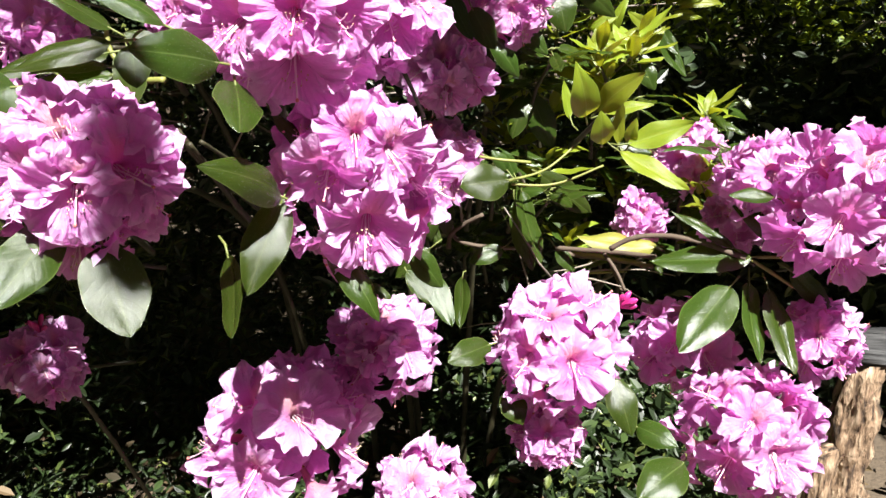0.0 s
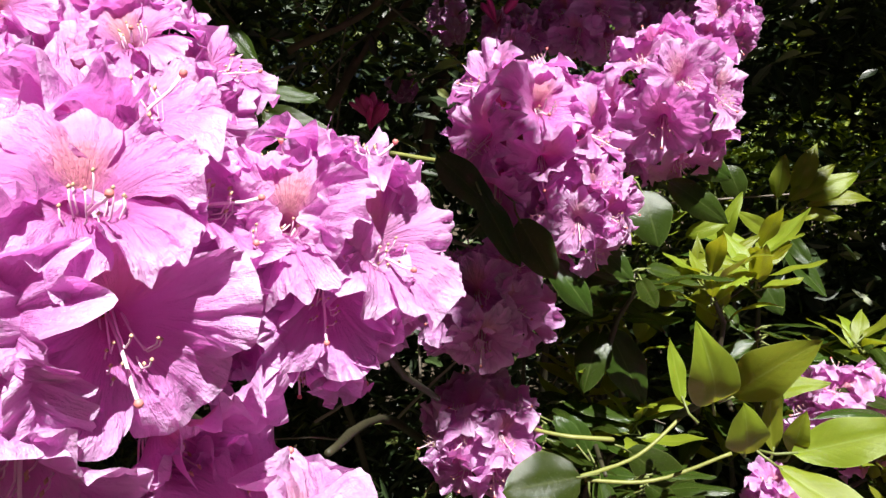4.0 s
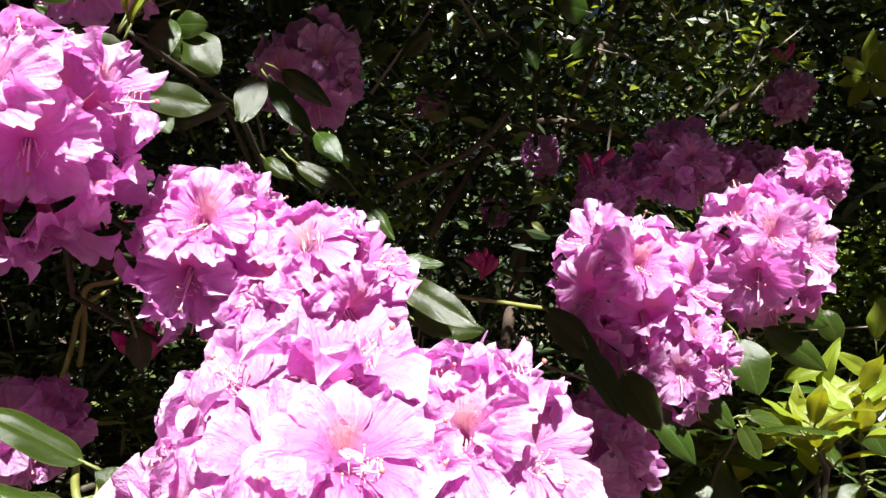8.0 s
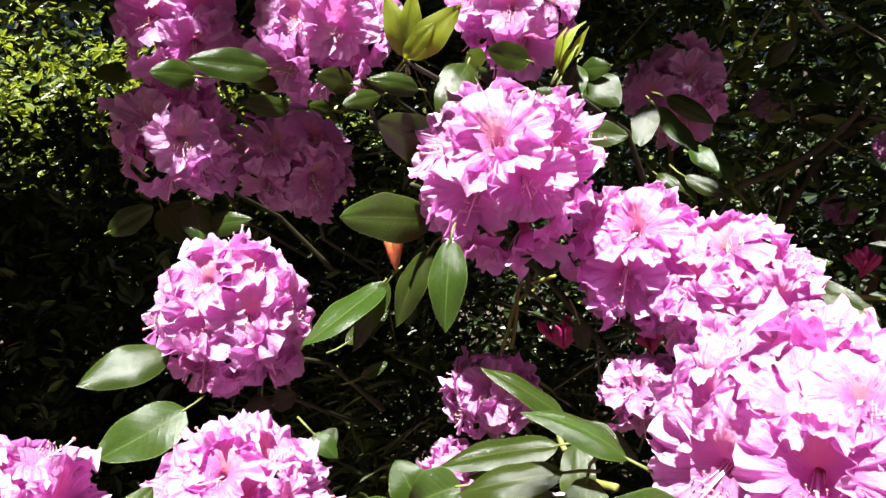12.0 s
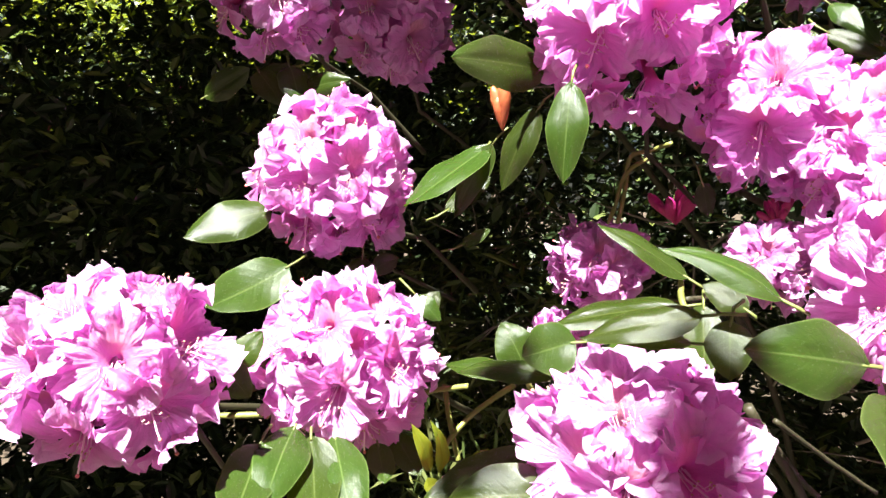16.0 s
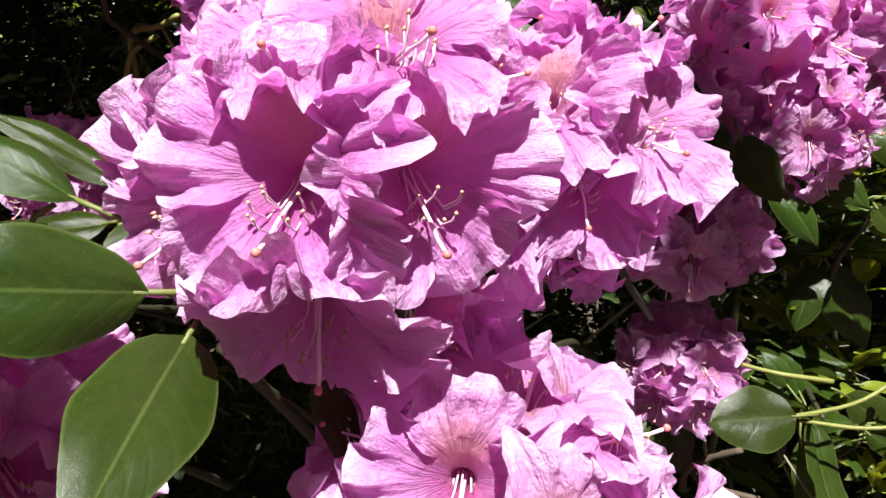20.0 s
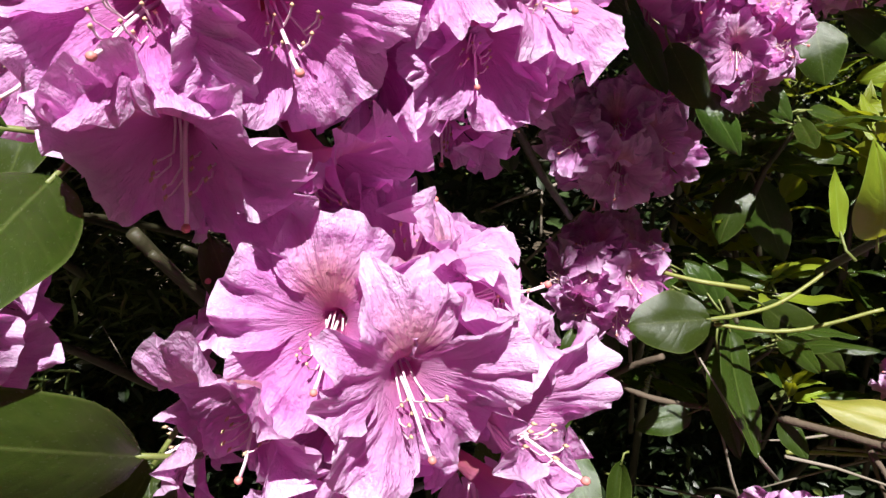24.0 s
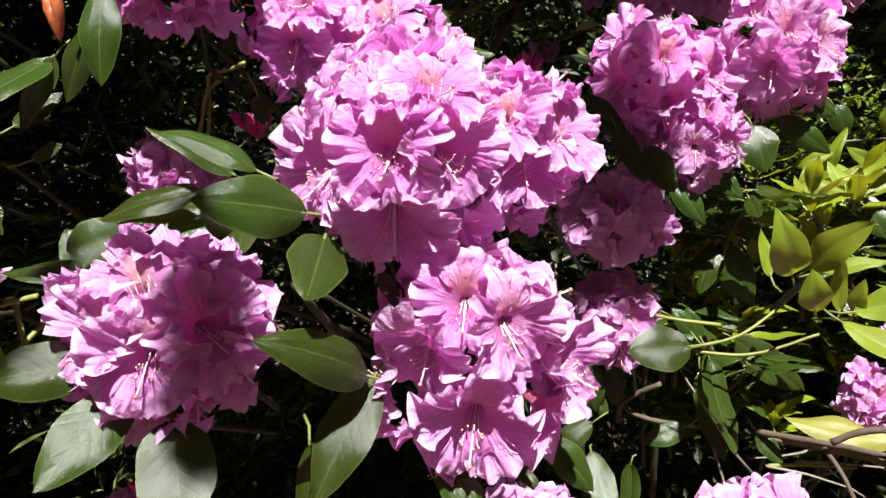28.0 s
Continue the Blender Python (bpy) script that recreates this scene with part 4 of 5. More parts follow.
leafy_shoot(71, (-0.145, 0.888, 1.487), (-0.119, 1.143, 1.413), [
    ((-0.150, 0.838, 1.501), (-0.086, 0.841, 1.463), 0.027, 55, "m"),
    ((-0.142, 0.856, 1.477), (-0.111, 0.862, 1.453), 0.023, 59, "m"),
    ((-0.134, 0.872, 1.461), (-0.087, 0.897, 1.455), 0.022, 62, "m"),
    ((-0.160, 0.877, 1.520), (-0.124, 0.896, 1.514), 0.015, 43, "m"),
], "dark leathery green rhododendron leaves in a whorl")
leafy_shoot(72, (-0.760, 0.687, 1.626), (-0.768, 0.909, 1.521), [
    ((-0.772, 0.561, 1.558), (-0.707, 0.571, 1.581), 0.028, 89, "m"),
    ((-0.681, 0.607, 1.586), (-0.701, 0.574, 1.579), 0.014, -48, "m"),
    ((-0.670, 0.590, 1.583), (-0.646, 0.583, 1.541), 0.033, -16, "m"),
    ((-0.659, 0.598, 1.558), (-0.603, 0.605, 1.565), 0.025, 76, "m"),
    ((-0.700, 0.575, 1.579), (-0.662, 0.575, 1.543), 0.032, 12, "m"),
], "dark leathery green rhododendron leaves in a whorl")
leafy_shoot(73, (-0.049, 1.218, 1.830), (-0.072, 1.458, 1.725), [
    ((-0.066, 1.144, 1.805), (-0.052, 1.129, 1.757), 0.026, 18, "m"),
    ((-0.234, 1.043, 1.753), (-0.209, 1.027, 1.763), 0.020, 103, "m"),
    ((-0.199, 1.050, 1.757), (-0.162, 1.035, 1.779), 0.022, 95, "m"),
    ((-0.162, 1.159, 1.751), (-0.134, 1.145, 1.726), 0.029, 50, "m"),
    ((-0.104, 1.169, 1.780), (-0.068, 1.157, 1.735), 0.021, 25, "m"),
    ((-0.012, 1.287, 1.819), (0.027, 1.273, 1.844), 0.024, 84, "m"),
    ((-0.288, 1.081, 1.828), (-0.255, 1.068, 1.793), 0.028, 45, "m"),
    ((0.011, 1.188, 1.845), (-0.024, 1.161, 1.845), 0.037, -91, "m"),
    ((-0.290, 1.132, 1.817), (-0.255, 1.117, 1.839), 0.022, 100, "m"),
], "dark leathery green rhododendron leaves in a whorl")
leafy_shoot(74, (0.437, 1.464, 1.819), (0.459, 1.647, 1.703), [
    ((0.437, 1.464, 1.819), (0.399, 1.445, 1.842), 0.020, -100, "n"),
    ((0.441, 1.464, 1.819), (0.447, 1.452, 1.886), 0.023, 3, "n"),
    ((0.450, 1.466, 1.814), (0.476, 1.459, 1.877), 0.025, 39, "n"),
    ((0.433, 1.463, 1.810), (0.390, 1.445, 1.799), 0.020, -69, "n"),
    ((0.441, 1.465, 1.806), (0.407, 1.450, 1.764), 0.023, -32, "n"),
    ((0.454, 1.467, 1.810), (0.493, 1.464, 1.833), 0.023, 63, "n"),
    ((0.445, 1.466, 1.801), (0.475, 1.462, 1.781), 0.023, 78, "n"),
], "bright yellow-green young rhododendron leaves on a shoot")

# ---- twigs and bare stems ----
def twig(name, label, points, r0, r1, material, category="branch"):
    n = len(points) * 4
    cp = [Vector(p) for p in points]
    pts = []
    for i in range(n + 1):
        t = i / n * (len(cp) - 1)
        k = min(int(t), len(cp) - 2)
        q = t - k
        p0, p1, p2, p3 = cp[max(k - 1, 0)], cp[k], cp[k + 1], cp[min(k + 2, len(cp) - 1)]
        p = 0.5 * (2 * p1 + (p2 - p0) * q + (2 * p0 - 5 * p1 + 4 * p2 - p3) * q * q + (3 * p1 - p0 - 3 * p2 + p3) * q ** 3)
        pts.append(p + noise.noise_vector(p * 40) * r0 * 0.35)
    rad = [(r0 + (r1 - r0) * i / n) * (1 + 0.18 * noise.noise(pts[i] * 90)) for i in range(n + 1)]
    o = cp[0]
    v, f = tube([p - o for p in pts], rad, 8)
    ob = new(name, mesh_of(name, v, f, [material]))
    ob.location = o
    return tagged(ob, label, category, "rhododendron twigs")


def side_shoots():
    """Small upright shoots of the neighbouring bush, each a whorl of young leaves."""
    gen = random.Random(21)
    for k in range(50):
        x = gen.uniform(0.06, 0.48)
        y = 1.0 + gen.uniform(0, 0.3)
        z = gen.uniform(1.08, min(1.20 + 1.1 * x, 1.42 if x < 0.36 else 1.24))
        if k >= 40:
            x, y, z = gen.uniform(-0.04, 0.42), gen.uniform(1.08, 1.34), gen.uniform(0.86, 1.16)
        node = Vector((x, y, z))
        leaves = []
        young = gen.random() < (0.5 if k < 40 else 0.1)
        count = gen.randint(7, 10)
        for i in range(count):
            a = 2.4 * i + gen.uniform(-0.3, 0.3)
            rise = gen.uniform(0.1, 1.1) if young else gen.uniform(-0.5, 0.4)
            d = Vector((math.cos(a), math.sin(a), rise)).normalized()
            ln = gen.uniform(0.04, 0.07) if young else gen.uniform(0.06, 0.09)
            base = node + d * 0.008 + Vector((0, 0, -0.004 * i + 0.02))
            leaves.append((base, base + d * ln, ln * gen.uniform(0.26, 0.36), gen.uniform(-25, 25), "n" if young else "m"))
        leafy_shoot(400 + k, node, node + Vector((gen.uniform(-0.04, 0.04), 0.07, -0.12)), leaves, "small upright shoot of young yellow-green rhododendron leaves" if young else "small shoot of dark green rhododendron leaves")


side_shoots()
twig("twig", "pale green rhododendron stem with a joint", [(-0.423, 0.808, 1.429), (-0.410, 0.797, 1.466), (-0.400, 0.784, 1.494), (-0.385, 0.795, 1.500), (-0.361, 0.788, 1.505)], 0.0026, 0.0022, STEM)
twig("twig", "yellow-green young stem below the leaves", [(-0.296, 0.644, 1.395), (-0.293, 0.640, 1.376), (-0.269, 0.630, 1.355), (-0.241, 0.618, 1.354)], 0.0021, 0.003, STEM)
twig("twig", "yellow-green stem crossing the shade", [(-0.502, 0.589, 1.284), (-0.481, 0.592, 1.292), (-0.455, 0.599, 1.298)], 0.0021, 0.0025, STEM)
twig("twig", "yellow-green upright bare stem", [(-0.483, 0.603, 1.294), (-0.472, 0.596, 1.270), (-0.457, 0.589, 1.237)], 0.0021, 0.0025, STEM)
twig("twig", "dark green curved bare stem", [(-0.464, 0.573, 1.247), (-0.451, 0.598, 1.274), (-0.423, 0.621, 1.300)], 0.0021, 0.0025, STEM)
twig("twig", "yellow-green short bare stem", [(-0.412, 0.617, 1.310), (-0.408, 0.630, 1.290), (-0.407, 0.640, 1.274)], 0.0021, 0.0025, STEM)
twig("twig", "yellow-green stem under the flower head", [(-0.596, 0.451, 1.280), (-0.578, 0.463, 1.281), (-0.558, 0.478, 1.282)], 0.0021, 0.0025, STEM)
twig("twig", "green stem between the leaves", [(0.044, 0.987, 1.218), (0.081, 0.976, 1.214), (0.123, 0.986, 1.208)], 0.0021, 0.0022, STEM)
twig("twig", "green stem carrying young leaves", [(0.086, 0.933, 1.194), (0.141, 0.960, 1.204), (0.191, 0.988, 1.237)], 0.0019, 0.0016, STEM)
twig("twig", "green stem carrying young leaves", [(0.092, 0.944, 1.187), (0.152, 0.949, 1.185), (0.218, 0.950, 1.211)], 0.0019, 0.0016, STEM)
twig("twig", "pale green stem holding buds", [(-0.141, 1.001, 1.485), (-0.094, 1.010, 1.478), (-0.034, 1.042, 1.468)], 0.0021, 0.0025, STEM)
twig("twig", "pale green stem in the shade", [(-0.444, 0.804, 1.397), (-0.422, 0.796, 1.443), (-0.405, 0.788, 1.479), (-0.383, 0.791, 1.493)], 0.0024, 0.002, STEM)
twig("twig", "bare brown twig among the leaves", [(0.011, 1.059, 1.094), (0.023, 1.056, 1.070), (0.063, 1.044, 1.064), (0.113, 1.055, 1.056)], 0.004, 0.0025, BARK)
twig("twig", "bare brown branch leading to the flowers", [(0.188, 1.091, 1.036), (0.234, 1.092, 1.032), (0.286, 1.093, 1.024), (0.343, 1.084, 1.015)], 0.005, 0.0045, BARK)
twig("twig", "thin bare brown twig crossing", [(0.270, 1.081, 1.038), (0.294, 1.090, 1.045), (0.340, 1.092, 1.048)], 0.003, 0.0025, BARK)
twig("twig", "thin pale green bare twig", [(0.202, 1.104, 0.993), (0.258, 1.119, 0.992), (0.314, 1.133, 0.988)], 0.0025, 0.002, STEM)
twig("twig", "thin dead brown broken twig", [(0.278, 1.110, 1.017), (0.292, 1.104, 0.983), (0.309, 1.099, 0.946)], 0.0025, 0.002, BARK)
twig("twig", "brown twig arching between the flowers", [(0.236, 0.947, 1.092), (0.270, 0.933, 1.114), (0.330, 0.903, 1.120), (0.393, 0.866, 1.105)], 0.004, 0.0035, BARK)
twig("twig", "green twig in the leaf whorl", [(0.400, 0.865, 1.104), (0.462, 0.873, 1.065), (0.545, 0.880, 1.024)], 0.0024, 0.002, STEM)
twig("twig", "green twig in the leaf whorl", [(0.408, 0.866, 1.107), (0.462, 0.885, 1.100), (0.510, 0.903, 1.092)], 0.0021, 0.003, STEM)
twig("twig", "bare brown forked twig among leaves", [(0.009, 1.043, 1.061), (0.015, 1.042, 1.089), (0.059, 1.021, 1.122)], 0.004, 0.003, BARK)
twig("twig", "thin dead brown broken twig", [(0.232, 0.963, 1.078), (0.244, 0.937, 1.062), (0.256, 0.928, 1.036)], 0.003, 0.002, BARK)
twig("twig", "brown branch behind the leaves", [(0.176, 1.042, 1.061), (0.239, 0.993, 1.073), (0.300, 0.943, 1.081)], 0.004, 0.0035, BARK)
twig("twig", "dark brown branch inside the bush", [(-0.254, 0.666, 1.303), (-0.232, 0.706, 1.245), (-0.200, 0.747, 1.169)], 0.004, 0.003, WOODY)
twig("twig", "brown-green branch inside the bush", [(-0.244, 0.668, 1.291), (-0.230, 0.720, 1.241), (-0.204, 0.779, 1.189)], 0.0024, 0.002, WOODY)
twig("twig", "brown-green branch inside the bush", [(-0.241, 0.694, 1.289), (-0.222, 0.751, 1.252), (-0.190, 0.816, 1.208)], 0.0022, 0.0018, WOODY)
twig("twig", "dark stem of the thicket", [(-0.153, 1.577, 1.286), (-0.103, 1.626, 1.580), (-0.016, 1.733, 1.840), (0.128, 1.799, 2.139)], 0.012, 0.008, BARK)
twig("twig", "dark stem of the thicket", [(-0.263, 1.494, 1.575), (-0.179, 1.554, 1.723), (-0.066, 1.573, 1.790), (0.077, 1.601, 1.764)], 0.009, 0.006, BARK)
twig("twig", "grey bare twig in the thicket", [(-0.308, 1.430, 1.658), (-0.177, 1.402, 1.707), (-0.108, 1.362, 1.763)], 0.006, 0.004, BARK)
twig("twig", "grey bare twig in the thicket", [(0.211, 1.424, 1.745), (0.238, 1.428, 1.767), (0.264, 1.432, 1.793)], 0.005, 0.003, BARK)
twig("twig", "grey bare twig in the thicket", [(-0.137, 1.458, 1.782), (-0.090, 1.468, 1.758), (-0.052, 1.475, 1.749)], 0.004, 0.003, BARK)

# ---- buds ----
def bud_cluster(seed, place, size, count, axis, label, closed=False):
    rng = random.Random(seed)
    root = new("bud_cluster")
    root.location = place
    tagged(root, label, "bud", "rhododendron buds")
    axis = Vector(axis).normalized()
    for k in range(count):
        wide = 0.32 if closed else 1.0
        d = (axis + Vector((rng.uniform(-0.8, 0.8), rng.uniform(-0.6, 0.4), rng.uniform(-0.4, 0.5))) * wide).normalized()
        ln = size * rng.uniform(0.7, 1.1)
        slim = rng.uniform(0.62, 0.85)
        sag = d.orthogonal() * rng.uniform(-0.15, 0.15) * ln
        foot = d * ln * 0.25 * wide
        pts = [foot + d * ln * t + sag * t * t for t in (0.0, 0.12, 0.3, 0.5, 0.68, 0.84, 0.95, 1.0)]
        v, f = tube([Vector((0, 0, 0))] + pts, [ln * r * slim for r in (0.03, 0.05, 0.10, 0.15, 0.19, 0.21, 0.17, 0.09, 0.02)], 10)
        v = [p + noise.noise_vector(p * 260) * 0.0009 for p in v]
        part("bud", mesh_of("bud", v, f, [SCALE if closed else BUD]), None, root)
    return root


bud_cluster(900, (-0.368, 0.821, 1.429), 0.036, 10, (0, -0.5, 0.8), "half-open crimson rhododendron buds in shade", False)
bud_cluster(901, (-0.283, 0.855, 1.429), 0.03, 8, (0, -0.5, 0.8), "half-open crimson rhododendron buds in shade", False)
bud_cluster(902, (-0.107, 1.022, 1.500), 0.032, 10, (0, -0.4, 1), "deep magenta unopened rhododendron buds", False)
bud_cluster(903, (0.094, 0.970, 1.474), 0.014, 1, (0, -0.3, 1), "single magenta unopened bud among the flowers", False)
bud_cluster(904, (0.222, 0.856, 1.040), 0.03, 5, (0.4, -0.4, 0.8), "deep magenta unopened rhododendron buds", False)
bud_cluster(905, (0.301, 1.387, 1.822), 0.022, 5, (0, -0.2, 1), "pink unopened buds at a shoot tip", False)
bud_cluster(906, (0.015, 1.187, 1.633), 0.035, 4, (0, -0.3, 1), "shaded magenta buds behind the flowers", False)
bud_cluster(907, (-0.105, 1.004, 1.508), 0.02, 4, (0, -0.3, 1), "magenta unopened buds above the flower head", False)
bud_cluster(908, (-0.458, 0.651, 1.512), 0.036, 6, (0.1, -0.3, 1), "orange-brown bud scales at a shoot tip", True)
bud_cluster(909, (-0.402, 0.640, 1.107), 0.022, 4, (0.3, -0.4, 0.8), "magenta unopened rhododendron buds in shade", False)
bud_cluster(910, (-0.273, 0.813, 1.429), 0.02, 5, (0, -0.4, 1), "deep magenta buds in the shade", False)

# ---- ground, litter, undergrowth ----
def scatter(name, spots, normals, sizes, mat, rng, slim=0.4):
    """Many small folded leaves in one mesh: six points and four faces each."""
    n = len(spots)
    P = np.asarray(spots)
    N = np.asarray(normals)
    N /= np.linalg.norm(N, axis=1)[:, None] + 1e-9
    A = rng.normal(size=(n, 3))
    A -= N * (A * N).sum(1)[:, None]
    A /= np.linalg.norm(A, axis=1)[:, None] + 1e-9
    B = np.cross(N, A)
    L = np.asarray(sizes)[:, None]
    Wd = L * slim * rng.uniform(0.8, 1.2, (n, 1))
    fold = L * 0.06
    pts = np.stack([P - A * L * 0.5, P - A * L * 0.12 + B * Wd * 0.5 + N * fold, P + A * L * 0.22 + B * Wd * 0.42 + N * fold * 0.7, P + A * L * 0.5 - N * fold, P + A * L * 0.22 - B * Wd * 0.42 + N * fold * 0.7, P - A * L * 0.12 - B * Wd * 0.5 + N * fold], 1).reshape(-1, 3)
    base = np.arange(n)[:, None] * 6
    quads = np.concatenate([base + [0, 1, 2, 3], base + [0, 3, 4, 5]])
    me = bpy.data.meshes.new(name)
    me.from_pydata(pts.tolist(), [], quads.tolist())
    me.materials.append(mat)
    return new(name, me)


def ground_height(x, y):
    return 0.06 * noise.noise(Vector((x * 0.7, y * 0.7, 0))) + 0.015 * noise.noise(Vector((x * 5, y * 5, 3)))


def build_ground():
    soil = Nodes("soil")
    n1, n2 = soil.noise(3.0, 6.0, soil.obj()), soil.noise(45.0, 5.0, soil.obj())
    c = soil.mix(n1, (0.045, 0.03, 0.018, 1), (0.10, 0.075, 0.045, 1))
    c = soil.mix(soil.math("MULTIPLY", n2, 0.6), c, (0.10, 0.075, 0.05, 1))
    soil.put(soil.bsdf, "Base Color", c)
    soil.put(soil.bsdf, "Roughness", 0.95)
    soil.put(soil.bsdf, "Normal", soil.bump(n2, 0.8, 0.02))
    xs = [s * v for s in (-1, 1) for v in (400, 120, 40, 15, 8)]
    xs = sorted(xs + [i * 0.25 - 5 for i in range(41)])
    vs = [(x, y, ground_height(x, y) if abs(x) < 6 and abs(y) < 6 else 0) for x in xs for y in xs]
    k = len(xs)
    fs = [(i * k + j, (i + 1) * k + j, (i + 1) * k + j + 1, i * k + j + 1) for i in range(k - 1) for j in range(k - 1)]
    g = new("ground", mesh_of("ground", vs, fs, [soil.mat]))
    tagged(g, "dark brown woodland soil under the bushes", "ground", kind="structure")


build_ground()
rng = np.random.default_rng(7)

# Near-black greens: the thicket's deep shade is put into the leaf colour.
SHADE_DARK = scatter_material("shade_dark_foliage", [(0.0, (0.010, 0.018, 0.006)), (0.60, (0.020, 0.036, 0.011)), (0.86, (0.045, 0.072, 0.019)), (1.0, (0.17, 0.20, 0.05))], (0.14, 0.19, 0.02), 0.04, 0.42)
# Lighter copy of the leaf colours: sunlight on the leaves is painted in.
SUN_BRIGHT = scatter_material("sun_bright_foliage", [(0.0, (0.06, 0.10, 0.02)), (0.5, (0.14, 0.21, 0.03)), (1.0, (0.30, 0.36, 0.06))], (0.40, 0.46, 0.03), 0.35, 0.45)
GRASS = scatter_material("undergrowth", [(0.0, (0.03, 0.05, 0.012)), (0.6, (0.07, 0.10, 0.025)), (1.0, (0.22, 0.24, 0.08))], (0.25, 0.28, 0.04), 0.2, 0.45)
LITTER = scatter_material("leaf_litter", [(0.0, (0.03, 0.02, 0.010)), (0.6, (0.08, 0.05, 0.025)), (1.0, (0.18, 0.12, 0.06))], (0.2, 0.12, 0.04), 0.1, 0.7)


def cloud(n, lo, hi, clumps, spread, gen):
    """Spots gathered in clumps inside a box."""
    lo, hi = np.array(lo), np.array(hi)
    cs = gen.uniform(lo, hi, (clumps, 3))
    which = gen.integers(0, clumps, n)
    return cs[which] + np.clip(gen.normal(0, spread, (n, 3)), -1.7 * spread, 1.7 * spread) * gen.uniform(0.5, 1.4, (clumps, 1))[which]


def up_normals(n, gen, wild=0.7, lean=(0, -0.3, 1)):
    return gen.normal(0, wild, (n, 3)) + np.array(lean)


def foliage(name, label, n, lo, hi, clumps, spread, size, mat, category="foliage", slim=0.4, keep=None):
    spots = cloud(n, lo, hi, clumps, spread, rng)
    if keep is not None:
        spots = spots[keep(spots)]
    ob = scatter(name, spots, up_normals(len(spots), rng), rng.uniform(size * 0.6, size * 1.3, len(spots)), mat, rng, slim)
    return tagged(ob, label, category, kind="stuff")


def behind(p):
    """Keeps the leaves off the flower heads and off the camera's way."""
    return p[:, 1] > 1.45 + np.maximum(0, 1.3 - p[:, 2]) * 0.56 + 0.12 * np.sin(p[:, 0] * 7) - np.maximum(0, -0.5 - p[:, 0]) * 0.7


def gaps(p):
    """Leaves the right side open to the far wood."""
    return behind(p) & (p[:, 0] < 0.5 + 0.12 * np.sin(p[:, 2] * 5))


def broken(p):
    """Cuts a ragged opening in the overhead leaves that lets dapples of sun through."""
    x, y = p[:, 0], p[:, 1]
    inside = (x > -0.25) & (x < 0.75) & (y > 0.75) & (y < 1.77)
    return ~inside | (np.sin(x * 31 + y * 19) + np.sin(y * 37 - x * 17) > 1.0)


foliage("leaf_litter", "dry brown fallen leaves scattered on the soil", 9000, (-3, 0.2, 0.01), (3, 4, 0.05), 400, 0.12, 0.05, LITTER, "leaf litter")
foliage("inner_foliage", "dense shaded green leaves inside the rhododendron thicket", 34000, (-1.7, 1.3, 0.1), (0.5, 2.7, 2.3), 480, 0.08, 0.042, SHADE_DARK, keep=gaps)
foliage("undergrowth", "thin grassy green undergrowth between the stems", 5000, (-1.3, 1.4, 0.1), (0.5, 2.4, 1.0), 260, 0.07, 0.06, SHADE_DARK, slim=0.12, keep=gaps)
foliage("grass", "thin yellow-green grass blades lit between the stems", 3500, (-1.5, 1.25, 0.8), (-0.75, 2.0, 1.3), 120, 0.06, 0.07, GRASS, "grass", slim=0.09, keep=gaps)
foliage("left_foliage", "dark shaded leaves low beside the rhododendron", 70000, (-2.6, 0.3, 0.0), (-1.4, 2.2, 1.9), 480, 0.085, 0.042, SHADE_DARK)
# Two dark leaf masses stand in for black shade, with a sparse band between.
foliage("right_dark_foliage", "dark leaf mass standing in for shade right of the bush", 26000, (0.7, 2.2, 0.0), (3.4, 3.6, 1.15), 300, 0.13, 0.07, SHADE_DARK)
foliage("right_upper_foliage", "dark hanging leaf mass standing in for shade behind the bush", 16000, (0.7, 2.2, 1.75), (3.4, 3.8, 2.8), 220, 0.13, 0.07, SHADE_DARK)
foliage("right_sparse_foliage", "thin twigs and leaves against the lit wood", 2200, (0.7, 2.2, 1.1), (3.4, 3.6, 1.8), 120, 0.13, 0.05, SHADE_DARK)
foliage("overhanging_foliage", "dark leaves of the tall bush overhanging the flowers", 6000, (-1.35, 1.32, 2.2), (1.25, 2.47, 2.9), 160, 0.12, 0.06, SHADE_DARK, keep=broken)
# Leaves added above the view to keep the sun off the thicket.
foliage("overhead_shade", "unseen leaves added overhead to shade the thicket", 11000, (-1.25, 0.27, 2.75), (0.12, 1.07, 3.2), 120, 0.09, 0.11, SHADE_DARK, keep=broken)
foliage("overhead_shade_back", "unseen broken leaves added overhead to dapple the thicket", 8000, (-1.25, 1.12, 2.75), (0.236, 3.67, 3.3), 190, 0.09, 0.11, SHADE_DARK, keep=broken)
foliage("overhead_shade_right", "unseen leaves added overhead to shade behind the thicket", 12000, (0.236, 0.552, 2.75), (3.85, 1.37, 3.3), 170, 0.10, 0.11, SHADE_DARK, keep=broken)
foliage("overhead_shade_back_right", "unseen broken leaves added overhead to dapple behind the thicket", 7500, (0.236, 1.42, 2.75), (3.85, 3.0, 3.4), 260, 0.09, 0.11, SHADE_DARK, keep=broken)
foliage("ground_cover", "small dark leaves covering the soil", 14000, (-1.8, 0.9, 0.0), (0.4, 2.2, 0.10), 500, 0.06, 0.035, SHADE_DARK)
foliage("low_shrub_foliage", "low dark shrub leaves over the soil", 6000, (0.0, 1.5, 0.0), (0.9, 2.3, 0.35), 160, 0.07, 0.05, SHADE_DARK)
